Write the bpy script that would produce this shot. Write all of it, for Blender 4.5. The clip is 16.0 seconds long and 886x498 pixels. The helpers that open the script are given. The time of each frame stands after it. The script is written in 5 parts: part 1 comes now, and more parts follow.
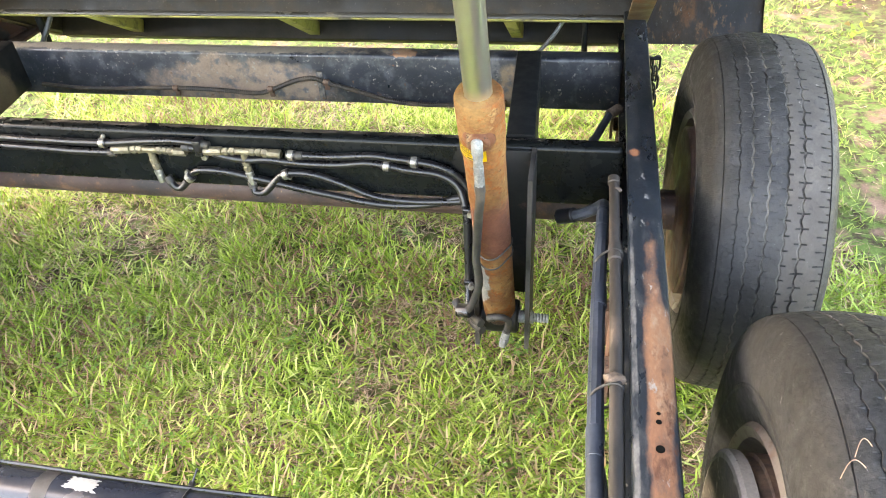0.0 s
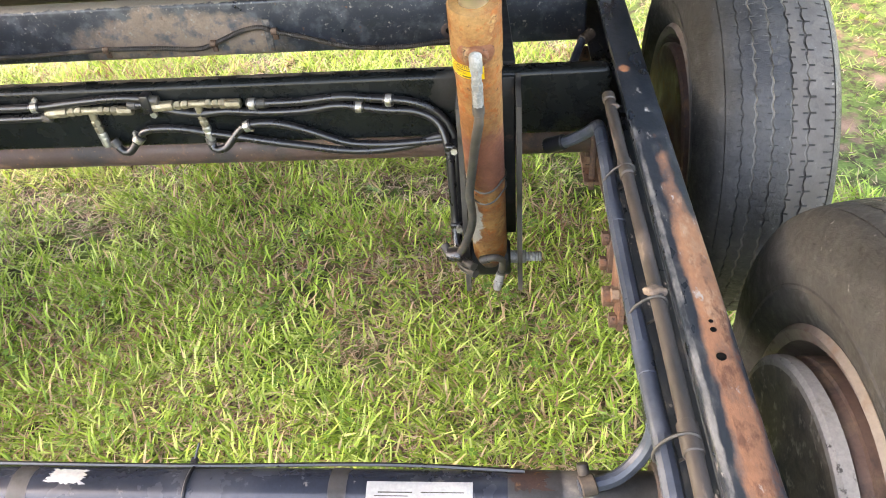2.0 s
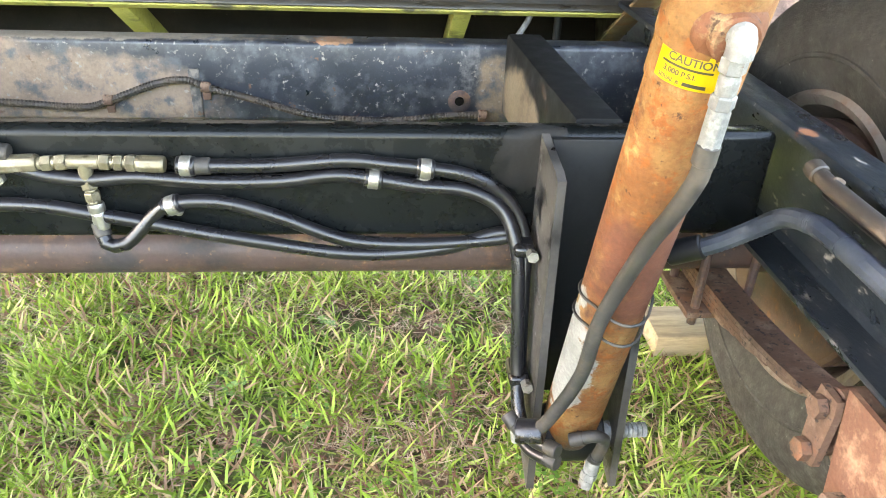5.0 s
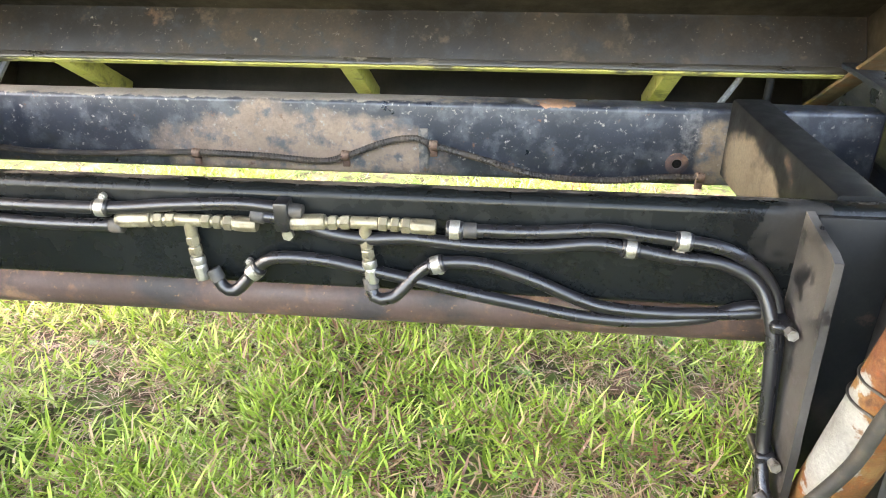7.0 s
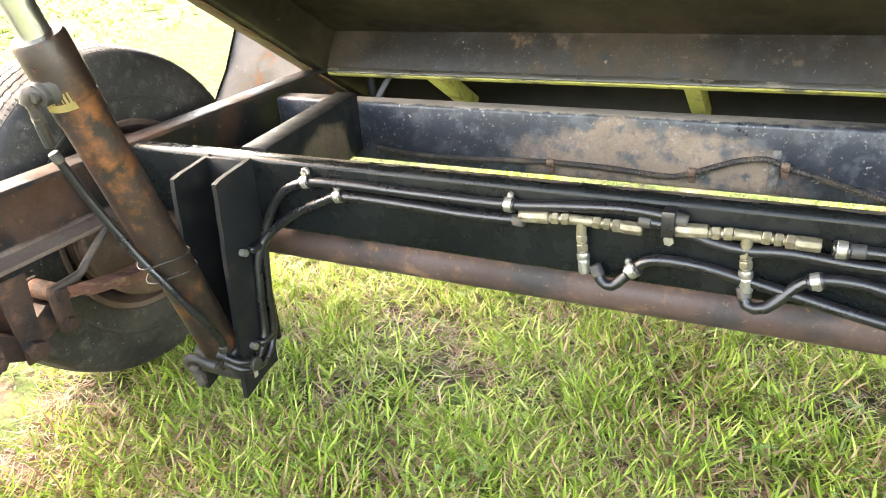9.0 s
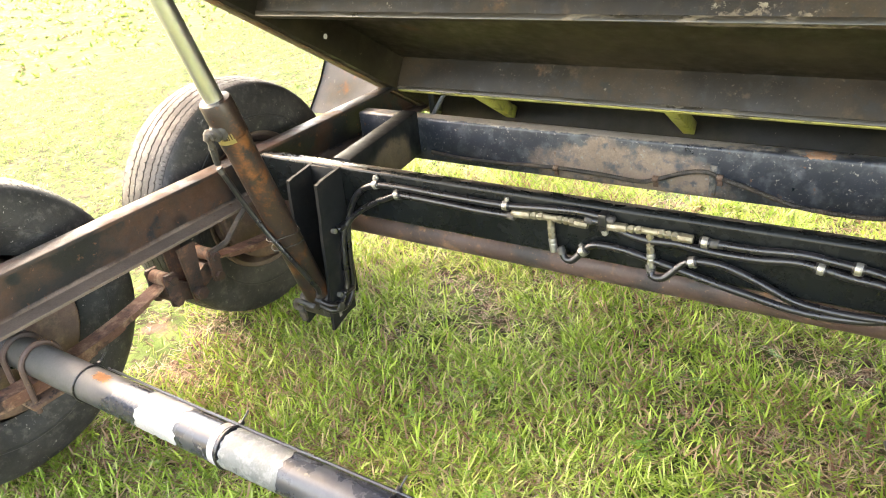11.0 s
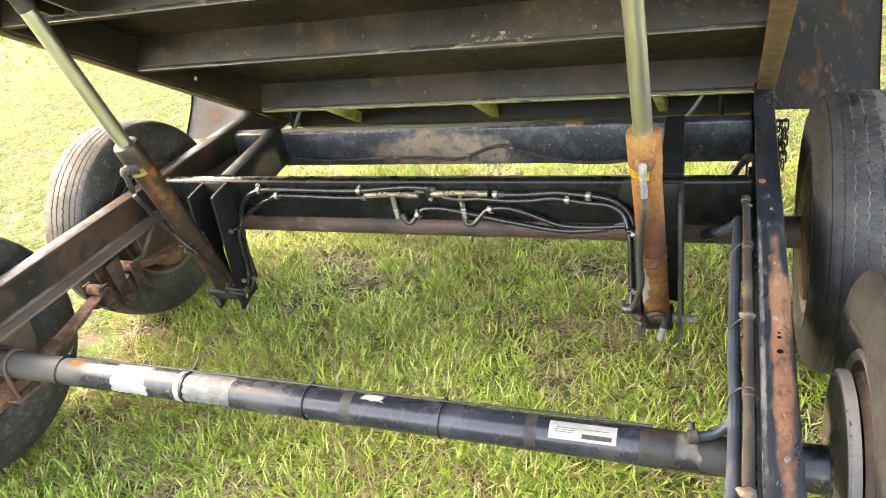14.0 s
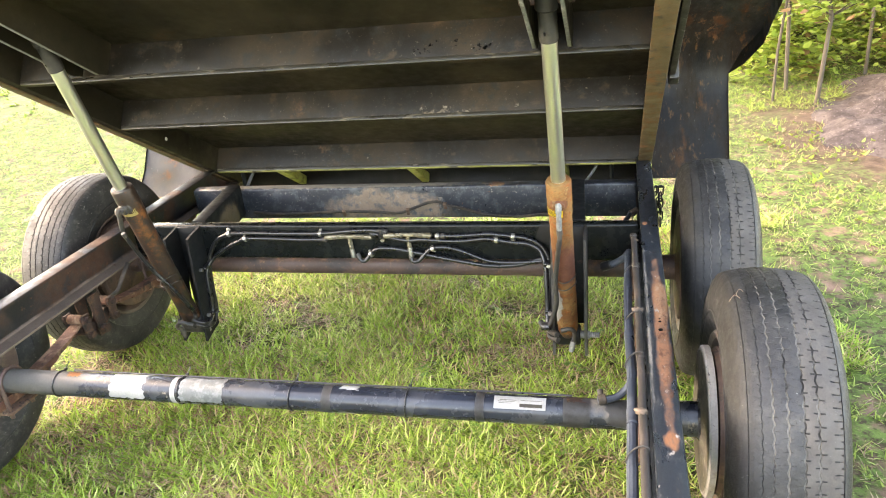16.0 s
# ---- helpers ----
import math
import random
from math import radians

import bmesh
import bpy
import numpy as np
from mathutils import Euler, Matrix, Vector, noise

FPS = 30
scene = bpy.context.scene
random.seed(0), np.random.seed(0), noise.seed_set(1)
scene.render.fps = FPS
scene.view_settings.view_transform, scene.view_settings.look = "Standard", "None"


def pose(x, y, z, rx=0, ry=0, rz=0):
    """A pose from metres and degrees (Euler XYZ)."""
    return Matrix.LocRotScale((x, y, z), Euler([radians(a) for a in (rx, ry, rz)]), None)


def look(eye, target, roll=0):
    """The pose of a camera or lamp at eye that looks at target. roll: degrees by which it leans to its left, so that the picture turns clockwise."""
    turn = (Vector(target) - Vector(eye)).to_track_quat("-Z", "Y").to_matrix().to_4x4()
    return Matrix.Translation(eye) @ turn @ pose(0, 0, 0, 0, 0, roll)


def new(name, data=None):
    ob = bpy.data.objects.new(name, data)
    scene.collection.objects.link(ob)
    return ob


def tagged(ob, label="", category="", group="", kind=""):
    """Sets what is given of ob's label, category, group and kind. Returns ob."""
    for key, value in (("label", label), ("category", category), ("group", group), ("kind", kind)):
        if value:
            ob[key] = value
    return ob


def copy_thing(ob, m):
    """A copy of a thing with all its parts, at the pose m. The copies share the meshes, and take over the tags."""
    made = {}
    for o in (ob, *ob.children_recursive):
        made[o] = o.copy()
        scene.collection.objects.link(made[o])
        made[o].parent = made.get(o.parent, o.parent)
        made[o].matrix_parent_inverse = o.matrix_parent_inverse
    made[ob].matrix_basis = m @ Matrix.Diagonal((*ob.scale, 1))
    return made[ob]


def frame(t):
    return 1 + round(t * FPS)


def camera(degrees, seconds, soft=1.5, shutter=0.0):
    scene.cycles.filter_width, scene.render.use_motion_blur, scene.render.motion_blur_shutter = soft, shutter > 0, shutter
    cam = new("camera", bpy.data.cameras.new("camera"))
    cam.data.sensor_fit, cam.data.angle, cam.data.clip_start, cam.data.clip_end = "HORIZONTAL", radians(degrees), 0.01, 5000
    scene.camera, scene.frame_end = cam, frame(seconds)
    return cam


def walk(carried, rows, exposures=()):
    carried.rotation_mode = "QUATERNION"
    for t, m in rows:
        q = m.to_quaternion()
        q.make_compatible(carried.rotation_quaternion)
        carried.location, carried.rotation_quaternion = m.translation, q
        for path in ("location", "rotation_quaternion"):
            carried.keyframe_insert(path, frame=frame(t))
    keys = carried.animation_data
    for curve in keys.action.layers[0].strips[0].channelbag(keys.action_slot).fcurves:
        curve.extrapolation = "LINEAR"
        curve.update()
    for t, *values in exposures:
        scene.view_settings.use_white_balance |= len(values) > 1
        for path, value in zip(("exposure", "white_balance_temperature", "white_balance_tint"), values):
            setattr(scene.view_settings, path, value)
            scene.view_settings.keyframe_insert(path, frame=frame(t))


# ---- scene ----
cam = camera(62.8, 16.0, 1.0)
PATH = [
    (0, (0.664, -1.16, 1.235), (0.302, 0.367, -0.005), -4.4),
    (0.5, (0.599, -1.176, 1.251), (0.084, 0.324, 0.032), -5.8),
    (1, (0.591, -1.258, 1.229), (0.128, 0.237, -0.017), -5.6),
    (1.5, (0.62, -1.233, 1.208), (0.33, 0.272, -0.076), -4.9),
    (2, (0.558, -1.145, 1.141), (0.373, 0.36, -0.163), -5.6),
    (2.5, (0.495, -0.988, 1.025), (0.414, 0.563, -0.235), -5.8),
    (3, (0.416, -0.882, 1.042), (0.433, 0.805, -0.032), -5.9),
    (3.2, (0.382, -0.867, 1.028), (0.423, 0.855, 0.011), -5.0),
    (5.3, (0.296, -0.713, 0.815), (0.448, 1.016, -0.18), 3.1),
    (5.5, (0.283, -0.717, 0.824), (0.399, 1.021, -0.159), 2.7),
    (6, (0.21, -0.721, 0.853), (0.205, 1.034, -0.107), 1.2),
    (6.5, (0.213, -0.727, 0.851), (0.106, 1.037, -0.084), 0.2),
    (7, (0.165, -0.733, 0.864), (-0.024, 1.032, -0.056), -0.2),
    (7.5, (0.131, -0.755, 0.863), (-0.16, 0.997, -0.056), -1.0),
    (8, (0.108, -0.771, 0.868), (-0.313, 0.961, -0.04), -2.1),
    (8.5, (0.057, -0.824, 0.903), (-0.6, 0.851, 0.03), -4.2),
    (9, (0.04, -0.88, 0.904), (-0.8, 0.718, 0.045), -4.3),
    (9.5, (0.028, -0.917, 0.895), (-0.904, 0.615, 0.009), -4.9),
    (9.7, (0.062, -0.926, 0.908), (-0.888, 0.585, 0.005), -5.5),
    (11.8, (0.569, -1.363, 1.313), (-0.487, 0.07, 0.4), -6.7),
    (12, (0.617, -1.364, 1.334), (-0.448, 0.071, 0.436), -7.1),
    (12.5, (0.669, -1.338, 1.342), (-0.433, 0.073, 0.451), -8.0),
    (13, (0.664, -1.355, 1.322), (-0.461, 0.014, 0.393), -9.7),
    (13.5, (0.647, -1.538, 1.341), (-0.301, -0.051, 0.398), -11.0),
    (14, (0.687, -1.665, 1.361), (-0.047, -0.085, 0.381), -10.7),
    (14.5, (0.721, -1.732, 1.368), (-0.021, -0.143, 0.406), -12.2),
    (15, (0.685, -1.94, 1.403), (0.065, -0.277, 0.48), -12.2),
    (15.5, (0.673, -2.09, 1.412), (0.185, -0.354, 0.548), -7.7),
    (16, (0.676, -2.119, 1.431), (0.205, -0.352, 0.622), -5.9),
]
EXPOSURES = [(0, 4.55, 9500, 16), (0.7, 4.55, 9500, 17), (1.5, 4.4, 9800, 19), (2.3, 4.5, 9500, 18), (3, 4.85, 9100, 14), (5.5, 5.03, 9100, 14), (7, 5.03, 9400, 17), (8, 4.98, 9700, 18), (9, 4.85, 9800, 16), (12, 4.42, 11000, 16), (13.5, 4.37, 10900, 16), (15, 4.35, 10000, 16), (16, 4.35, 10000, 16)]
walk(cam, [(t, look(eye, target, roll)) for t, eye, target, roll in PATH], EXPOSURES)

# ---- world, sun ----
SUN_EL, SUN_AZ = radians(38), radians(-86)      # azimuth from +y towards +x
world = bpy.data.worlds.new("sky")
scene.world = world
world.use_nodes = True
wn, wl = world.node_tree.nodes, world.node_tree.links
sky = wn.new("ShaderNodeTexSky")
sky.sky_type, sky.sun_disc = "NISHITA", False
sky.sun_elevation, sky.sun_rotation = SUN_EL, SUN_AZ
sky.dust_density, sky.air_density = 1.2, 1.0
wn["Background"].inputs["Strength"].default_value = 0.15
wl.new(sky.outputs[0], wn["Background"].inputs["Color"])
sun = new("sun", bpy.data.lights.new("sun", "SUN"))
sun.data.energy, sun.data.angle, sun.data.color = 0.20, radians(60), (1.0, 0.96, 0.90)
sun.matrix_world = look((0, 0, 20), Vector((0, 0, 20)) - Vector((math.sin(SUN_AZ) * math.cos(SUN_EL), math.cos(SUN_AZ) * math.cos(SUN_EL), math.sin(SUN_EL))))


# ---- materials ----
def mat(name, base, layers=(), rough=0.5, metal=0.0, bump=0.15, bscale=90.0, var=0.25, vscale=6.0, fine=220.0, stretch=(1, 1, 1), rvar=0.15, spec=0.5):
    """Layered surface: base colour, then (colour, scale, low, high, roughness) patches of noise, then grain at two scales and bump."""
    m = bpy.data.materials.new(name)
    m.use_nodes = True
    n, l = m.node_tree.nodes, m.node_tree.links
    b = n["Principled BSDF"]
    co = n.new("ShaderNodeTexCoord")
    mp = n.new("ShaderNodeMapping")
    mp.inputs["Scale"].default_value = stretch
    l.new(co.outputs["Object"], mp.inputs["Vector"])

    def tex(scale, detail=5.0, r=0.6, off=0.0):
        t = n.new("ShaderNodeTexNoise")
        t.noise_dimensions = "4D"
        t.inputs["W"].default_value = off
        t.inputs["Scale"].default_value, t.inputs["Detail"].default_value, t.inputs["Roughness"].default_value = scale, detail, r
        l.new(mp.outputs[0], t.inputs["Vector"])
        return t.outputs["Fac"]

    def span(src, a, c, lo=0.0, hi=1.0):
        r = n.new("ShaderNodeMapRange")
        r.inputs[1].default_value, r.inputs[2].default_value, r.inputs[3].default_value, r.inputs[4].default_value = a, c, lo, hi
        l.new(src, r.inputs[0])
        return r.outputs[0]

    def mix(f, a, c, mode="MIX"):
        x = n.new("ShaderNodeMix")
        x.data_type, x.blend_type = "RGBA", mode
        for sock, v in ((x.inputs[0], f), (x.inputs[6], a), (x.inputs[7], c)):
            if hasattr(v, "is_linked"):
                l.new(v, sock)
            else:
                sock.default_value = v if not isinstance(v, tuple) else (*v, 1)
        return x.outputs[2]

    def fmix(f, a, c):
        x = n.new("ShaderNodeMix")
        x.data_type = "FLOAT"
        for sock, v in ((x.inputs[0], f), (x.inputs[2], a), (x.inputs[3], c)):
            if hasattr(v, "is_linked"):
                l.new(v, sock)
            else:
                sock.default_value = v
        return x.outputs[0]

    col, ro = base, rough
    def near(centre, radii):
        """1 at the centre of an ellipsoid, 0 at its edge."""
        s_ = n.new("ShaderNodeVectorMath")
        s_.operation = "SUBTRACT"
        l.new(co.outputs["Object"], s_.inputs[0])
        s_.inputs[1].default_value = centre
        d_ = n.new("ShaderNodeVectorMath")
        d_.operation = "DIVIDE"
        l.new(s_.outputs[0], d_.inputs[0])
        d_.inputs[1].default_value = radii
        g_ = n.new("ShaderNodeVectorMath")
        g_.operation = "LENGTH"
        l.new(d_.outputs[0], g_.inputs[0])
        return span(g_.outputs["Value"], 0.35, 1.0, 1.0, 0.0)

    for i, (c, sc, lo, hi, rr, *spot) in enumerate(layers):
        src = tex(sc, 8.0, 0.65, 3.1 * i + 1)
        if spot:
            k_ = n.new("ShaderNodeMath")
            k_.operation = "MULTIPLY_ADD"
            l.new(near(*spot), k_.inputs[0])
            k_.inputs[1].default_value = 0.62
            l.new(src, k_.inputs[2])
            src = k_.outputs[0]
        f = span(src, lo, hi)
        col, ro = mix(f, col, c), fmix(f, ro, rr)
    g = span(tex(vscale, 4.0, 0.6, 11), 0.3, 0.7, 1 - var, 1 + var)
    gf = span(tex(fine, 3.0, 0.7, 17), 0.3, 0.7, 1 - var * 0.6, 1 + var * 0.6)
    mul = n.new("ShaderNodeMath")
    mul.operation = "MULTIPLY"
    l.new(g, mul.inputs[0]), l.new(gf, mul.inputs[1])
    col = mix(1.0, col, mul.outputs[0], "MULTIPLY")
    l.new(col, b.inputs["Base Color"])
    rv = span(tex(vscale * 4, 4.0, 0.6, 23), 0.3, 0.7, -rvar, rvar)
    add = n.new("ShaderNodeMath")
    add.operation, add.use_clamp = "ADD", True
    l.new(rv, add.inputs[0])
    if hasattr(ro, "is_linked"):
        l.new(ro, add.inputs[1])
    else:
        add.inputs[1].default_value = ro
    l.new(add.outputs[0], b.inputs["Roughness"])
    b.inputs["Metallic"].default_value = metal
    b.inputs["Specular IOR Level"].default_value = spec
    if bump:
        bp = n.new("ShaderNodeBump")
        bp.inputs["Strength"].default_value, bp.inputs["Distance"].default_value = bump, 0.002
        l.new(tex(bscale, 6.0, 0.7, 29), bp.inputs["Height"])
        l.new(bp.outputs[0], b.inputs["Normal"])
    return m


M_black = mat("black_frame_paint", (0.006, 0.0068, 0.0076), [((0.15, 0.118, 0.084), 16.0, 0.72, 0.90, 0.9, (0.661, 0.30, -0.01), (0.028, 0.20, 0.085)), ((0.075, 0.055, 0.038), 16.0, 0.76, 0.94, 0.9, (-0.644, 0.25, -0.01), (0.045, 0.24, 0.09)), ((0.030, 0.0265, 0.023), 6.0, 0.58, 0.68, 0.75), ((0.05, 0.034, 0.026), 14.0, 0.62, 0.69, 0.8)], spec=0.20, rough=0.55, bump=0.14, bscale=70)
M_fresh = mat("fresh_black_paint", (0.0045, 0.0055, 0.0058), [((0.014, 0.0135, 0.013), 7.0, 0.60, 0.74, 0.6), ((0.013, 0.0122, 0.0112), 18.0, 0.98, 1.06, 0.7, (0.615, 0.0, 0.045), (0.10, 0.1, 0.075)), ((0.060, 0.048, 0.038), 30.0, 1.06, 1.12, 0.85, (0.0, 0.028, 0.080), (1.9, 0.022, 0.012)), ((0.10, 0.10, 0.10), 90.0, 0.69, 0.71, 0.6)], rough=0.26, bump=0.22, bscale=45, var=0.35, spec=0.17)
M_mount = mat("dusty_black_plate", (0.016, 0.0155, 0.015), [((0.045, 0.040, 0.035), 7.0, 0.44, 0.62, 0.8), ((0.008, 0.008, 0.009), 26.0, 0.56, 0.60, 0.35)], rough=0.55, bump=0.25)
M_beam = mat("weathered_black_beam", (0.011, 0.014, 0.020), [((0.175, 0.125, 0.092), 15.0, 0.76, 0.96, 0.9, (-0.045, 0.425, -0.035), (0.36, 0.2, 0.12)), ((0.15, 0.11, 0.075), 14.0, 0.84, 1.02, 0.9, (0.645, 0.42, -0.02), (0.06, 0.2, 0.10)), ((0.20, 0.175, 0.15), 75.0, 0.60, 0.66, 0.8), ((0.042, 0.046, 0.052), 26.0, 0.50, 0.62, 0.5), ((0.17, 0.155, 0.14), 110.0, 0.60, 0.67, 0.8), ((0.10, 0.052, 0.033), 45.0, 0.63, 0.68, 0.85), ((0.17, 0.145, 0.12), 40.0, 0.90, 1.00, 0.85, (-0.25, 0.45, 0.064), (1.3, 0.07, 0.014)), ((0.085, 0.084, 0.083), 80.0, 1.04, 1.22, 0.7, (0.60, 0.425, 0.02), (0.040, 0.2, 0.11)), ((0.20, 0.105, 0.06), 60.0, 0.98, 1.04, 0.9, (0.38, 0.44, 0.062), (0.06, 0.06, 0.016))], rough=0.40, bump=0.25, bscale=90)
M_bed = mat("dusty_black_bed_paint", (0.0105, 0.0084, 0.0050), [((0.034, 0.027, 0.017), 3.0, 0.46, 0.70, 0.75), ((0.085, 0.050, 0.030), 5.5, 0.635, 0.72, 0.85), ((0.13, 0.115, 0.095), 60.0, 0.665, 0.70, 0.8)], rough=0.5, bump=0.25, bscale=40, spec=0.2)
M_rib = mat("scuffed_black_rib_paint", (0.0075, 0.0056, 0.0038), [((0.036, 0.024, 0.014), 3.2, 0.48, 0.70, 0.7), ((0.09, 0.050, 0.028), 7.0, 0.63, 0.71, 0.85), ((0.012, 0.0118, 0.0115), 30.0, 0.52, 0.62, 0.55), ((0.040, 0.029, 0.019), 22.0, 0.57, 0.67, 0.75), ((0.065, 0.056, 0.045), 110.0, 0.61, 0.66, 0.8), ((0.13, 0.115, 0.09), 46.0, 0.655, 0.69, 0.8), ((0.09, 0.075, 0.058), 60.0, 1.02, 1.10, 0.8, (0.30, -0.29, 0.05), (0.34, 0.10, 0.10)), ((0.003, 0.003, 0.003), 40.0, 1.17, 1.22, 0.10, (0.42, -0.69, 0.33), (0.30, 0.12, 0.12)), ((0.20, 0.19, 0.175), 120.0, 1.27, 1.30, 0.3, (0.42, -0.69, 0.33), (0.30, 0.12, 0.12))], rough=0.44, bump=0.3, bscale=30, spec=0.20, var=0.35, vscale=4)
M_strap = mat("scuffed_welded_strap", (0.030, 0.031, 0.033), [((0.12, 0.105, 0.09), 40.0, 0.50, 0.60, 0.8), ((0.10, 0.055, 0.035), 60.0, 0.58, 0.66, 0.9)], rough=0.5, bump=0.3)
# Paler than the rib: scuffs, plus the edge's highlight put into the colour.
M_edge = mat("scuffed_edge_highlight", (0.022, 0.019, 0.0145), [((0.10, 0.082, 0.060), 60.0, 0.56, 0.64, 0.6), ((0.008, 0.0075, 0.007), 24.0, 0.54, 0.62, 0.4)], rough=0.34, bump=0.3, bscale=60, stretch=(0.3, 1, 1))
M_bedside = mat("olive_rusty_bed_rail", (0.080, 0.055, 0.028), [((0.15, 0.068, 0.030), 16.0, 0.50, 0.62, 0.8), ((0.028, 0.025, 0.02), 26.0, 0.56, 0.66, 0.6)], rough=0.6, bump=0.3)
M_fender = mat("rusty_fender_underside", (0.010, 0.0112, 0.0130), [((0.034, 0.025, 0.019), 5.0, 0.44, 0.58, 0.85), ((0.115, 0.054, 0.027), 8.0, 0.56, 0.66, 0.9), ((0.16, 0.085, 0.045), 24.0, 0.57, 0.66, 0.9), ((0.11, 0.105, 0.10), 70.0, 0.62, 0.68, 0.8)], rough=0.5, bump=0.4, stretch=(1.6, 1, 0.5))
M_fender_l = mat("dusty_blue_black_fender", (0.024, 0.027, 0.031), [((0.075, 0.068, 0.060), 7.0, 0.48, 0.62, 0.85), ((0.17, 0.075, 0.032), 14.0, 0.58, 0.66, 0.9), ((0.20, 0.19, 0.175), 60.0, 0.62, 0.68, 0.8)], rough=0.5, bump=0.35)
M_rust = mat("brown_rust", (0.062, 0.036, 0.030), [((0.15, 0.082, 0.050), 26.0, 0.54, 0.66, 0.9), ((0.030, 0.024, 0.024), 9.0, 0.50, 0.60, 0.6), ((0.19, 0.11, 0.06), 90.0, 0.60, 0.66, 0.9)], rough=0.55, bump=0.3, bscale=130, spec=0.35)
M_spring = mat("rust_leaf_steel", (0.095, 0.054, 0.038), [((0.17, 0.115, 0.083), 34.0, 0.50, 0.62, 0.9), ((0.15, 0.068, 0.039), 20.0, 0.54, 0.64, 0.9), ((0.030, 0.022, 0.020), 110.0, 0.56, 0.62, 0.8)], rough=0.8, bump=0.6, bscale=140, spec=0.25)
M_rustleaf = mat("red_brown_leaf_steel", (0.115, 0.052, 0.034), [((0.22, 0.13, 0.085), 30.0, 0.50, 0.62, 0.9), ((0.035, 0.022, 0.018), 18.0, 0.54, 0.64, 0.8)], rough=0.75, bump=0.5, bscale=140, spec=0.3)
M_rustdark = mat("black_brown_oily_rust", (0.040, 0.021, 0.016), [((0.10, 0.050, 0.032), 30.0, 0.52, 0.64, 0.9), ((0.012, 0.010, 0.010), 18.0, 0.52, 0.62, 0.5)], rough=0.6, bump=0.5, bscale=140, spec=0.3)
M_railR = mat("blue_black_rail_with_rust", (0.013, 0.017, 0.022), [((0.040, 0.041, 0.043), 60.0, 0.54, 0.66, 0.6), ((0.172, 0.078, 0.042), 30.0, 0.88, 1.12, 0.9, (0.926, -0.63, 0.088), (0.027, 0.64, 0.04)), ((0.225, 0.105, 0.054), 24.0, 0.92, 1.16, 0.9, (0.930, -0.53, 0.088), (0.042, 0.20, 0.04)), ((0.16, 0.066, 0.031), 40.0, 0.90, 1.12, 0.9, (0.925, -1.03, 0.088), (0.026, 0.050, 0.04)), ((0.17, 0.105, 0.068), 34.0, 0.94, 1.16, 0.9, (0.930, -1.28, 0.088), (0.022, 0.26, 0.04)), ((0.17, 0.075, 0.040), 40.0, 0.97, 1.08, 0.9, (0.924, -1.42, 0.088), (0.036, 0.10, 0.04)), ((0.25, 0.155, 0.098), 50.0, 1.14, 1.30, 0.9, (0.932, -0.50, 0.088), (0.034, 0.34, 0.04)), ((0.085, 0.036, 0.020), 75.0, 1.10, 1.22, 0.9, (0.930, -0.72, 0.088), (0.036, 0.50, 0.04)), ((0.22, 0.09, 0.045), 70.0, 0.96, 1.08, 0.9, (0.906, -0.025, 0.085), (0.022, 0.030, 0.03)), ((0.115, 0.110, 0.105), 46.0, 1.00, 1.16, 0.7, (0.899, -0.55, 0.082), (0.010, 0.95, 0.03)), ((0.22, 0.20, 0.18), 70.0, 0.61, 0.67, 0.8)], rough=0.34, bump=0.5, spec=0.35, stretch=(1, 0.45, 1))
# Pale layer along the lower flange: dust plus the light it catches, painted in.
M_railL = mat("brown_black_rail", (0.010, 0.010, 0.011), [((0.060, 0.029, 0.019), 5.0, 0.46, 0.60, 0.8), ((0.008, 0.010, 0.013), 12.0, 0.54, 0.60, 0.40), ((0.13, 0.092, 0.075), 16.0, 0.70, 0.92, 0.75, (-0.907, -0.6, -0.038), (0.060, 2.0, 0.020)), ((0.11, 0.055, 0.036), 50.0, 0.60, 0.66, 0.85)], rough=0.42, bump=0.35, spec=0.35)
M_orust = mat("orange_rust_patch", (0.40, 0.175, 0.075), [((0.17, 0.07, 0.035), 30.0, 0.56, 0.66, 0.9), ((0.52, 0.34, 0.22), 14.0, 0.58, 0.70, 0.9)], rough=0.9, bump=0.4, bscale=150)
M_cylR = mat("orange_rust_cylinder", (0.120, 0.047, 0.017), [((0.155, 0.080, 0.030), 22.0, 0.46, 0.58, 0.8), ((0.060, 0.026, 0.016), 34.0, 0.58, 0.68, 0.8), ((0.160, 0.053, 0.016), 70.0, 0.52, 0.60, 0.9), ((0.200, 0.125, 0.055), 48.0, 0.56, 0.66, 0.85), ((0.045, 0.021, 0.014), 150.0, 0.60, 0.66, 0.9), ((0.085, 0.031, 0.019), 26.0, 0.84, 1.06, 0.8, (0.0, -0.12, 0.33), (0.08, 0.10, 0.15)), ((0.165, 0.095, 0.038), 30.0, 0.92, 1.12, 0.75, (-0.012, -0.18, 0.60), (0.06, 0.08, 0.13)), ((0.19, 0.19, 0.18), 30.0, 0.84, 0.89, 0.5, (-0.040, -0.075, 0.165), (0.046, 0.09, 0.165)), ((0.11, 0.06, 0.035), 40.0, 1.23, 1.28, 0.8, (-0.036, -0.085, 0.185), (0.05, 0.09, 0.16)), ((0.026, 0.024, 0.023), 14.0, 0.80, 1.0, 0.6, (0.0, -0.02, 0.0), (0.06, 0.06, 0.09))], rough=0.7, bump=0.6, bscale=150, spec=0.20, var=0.32, vscale=14)
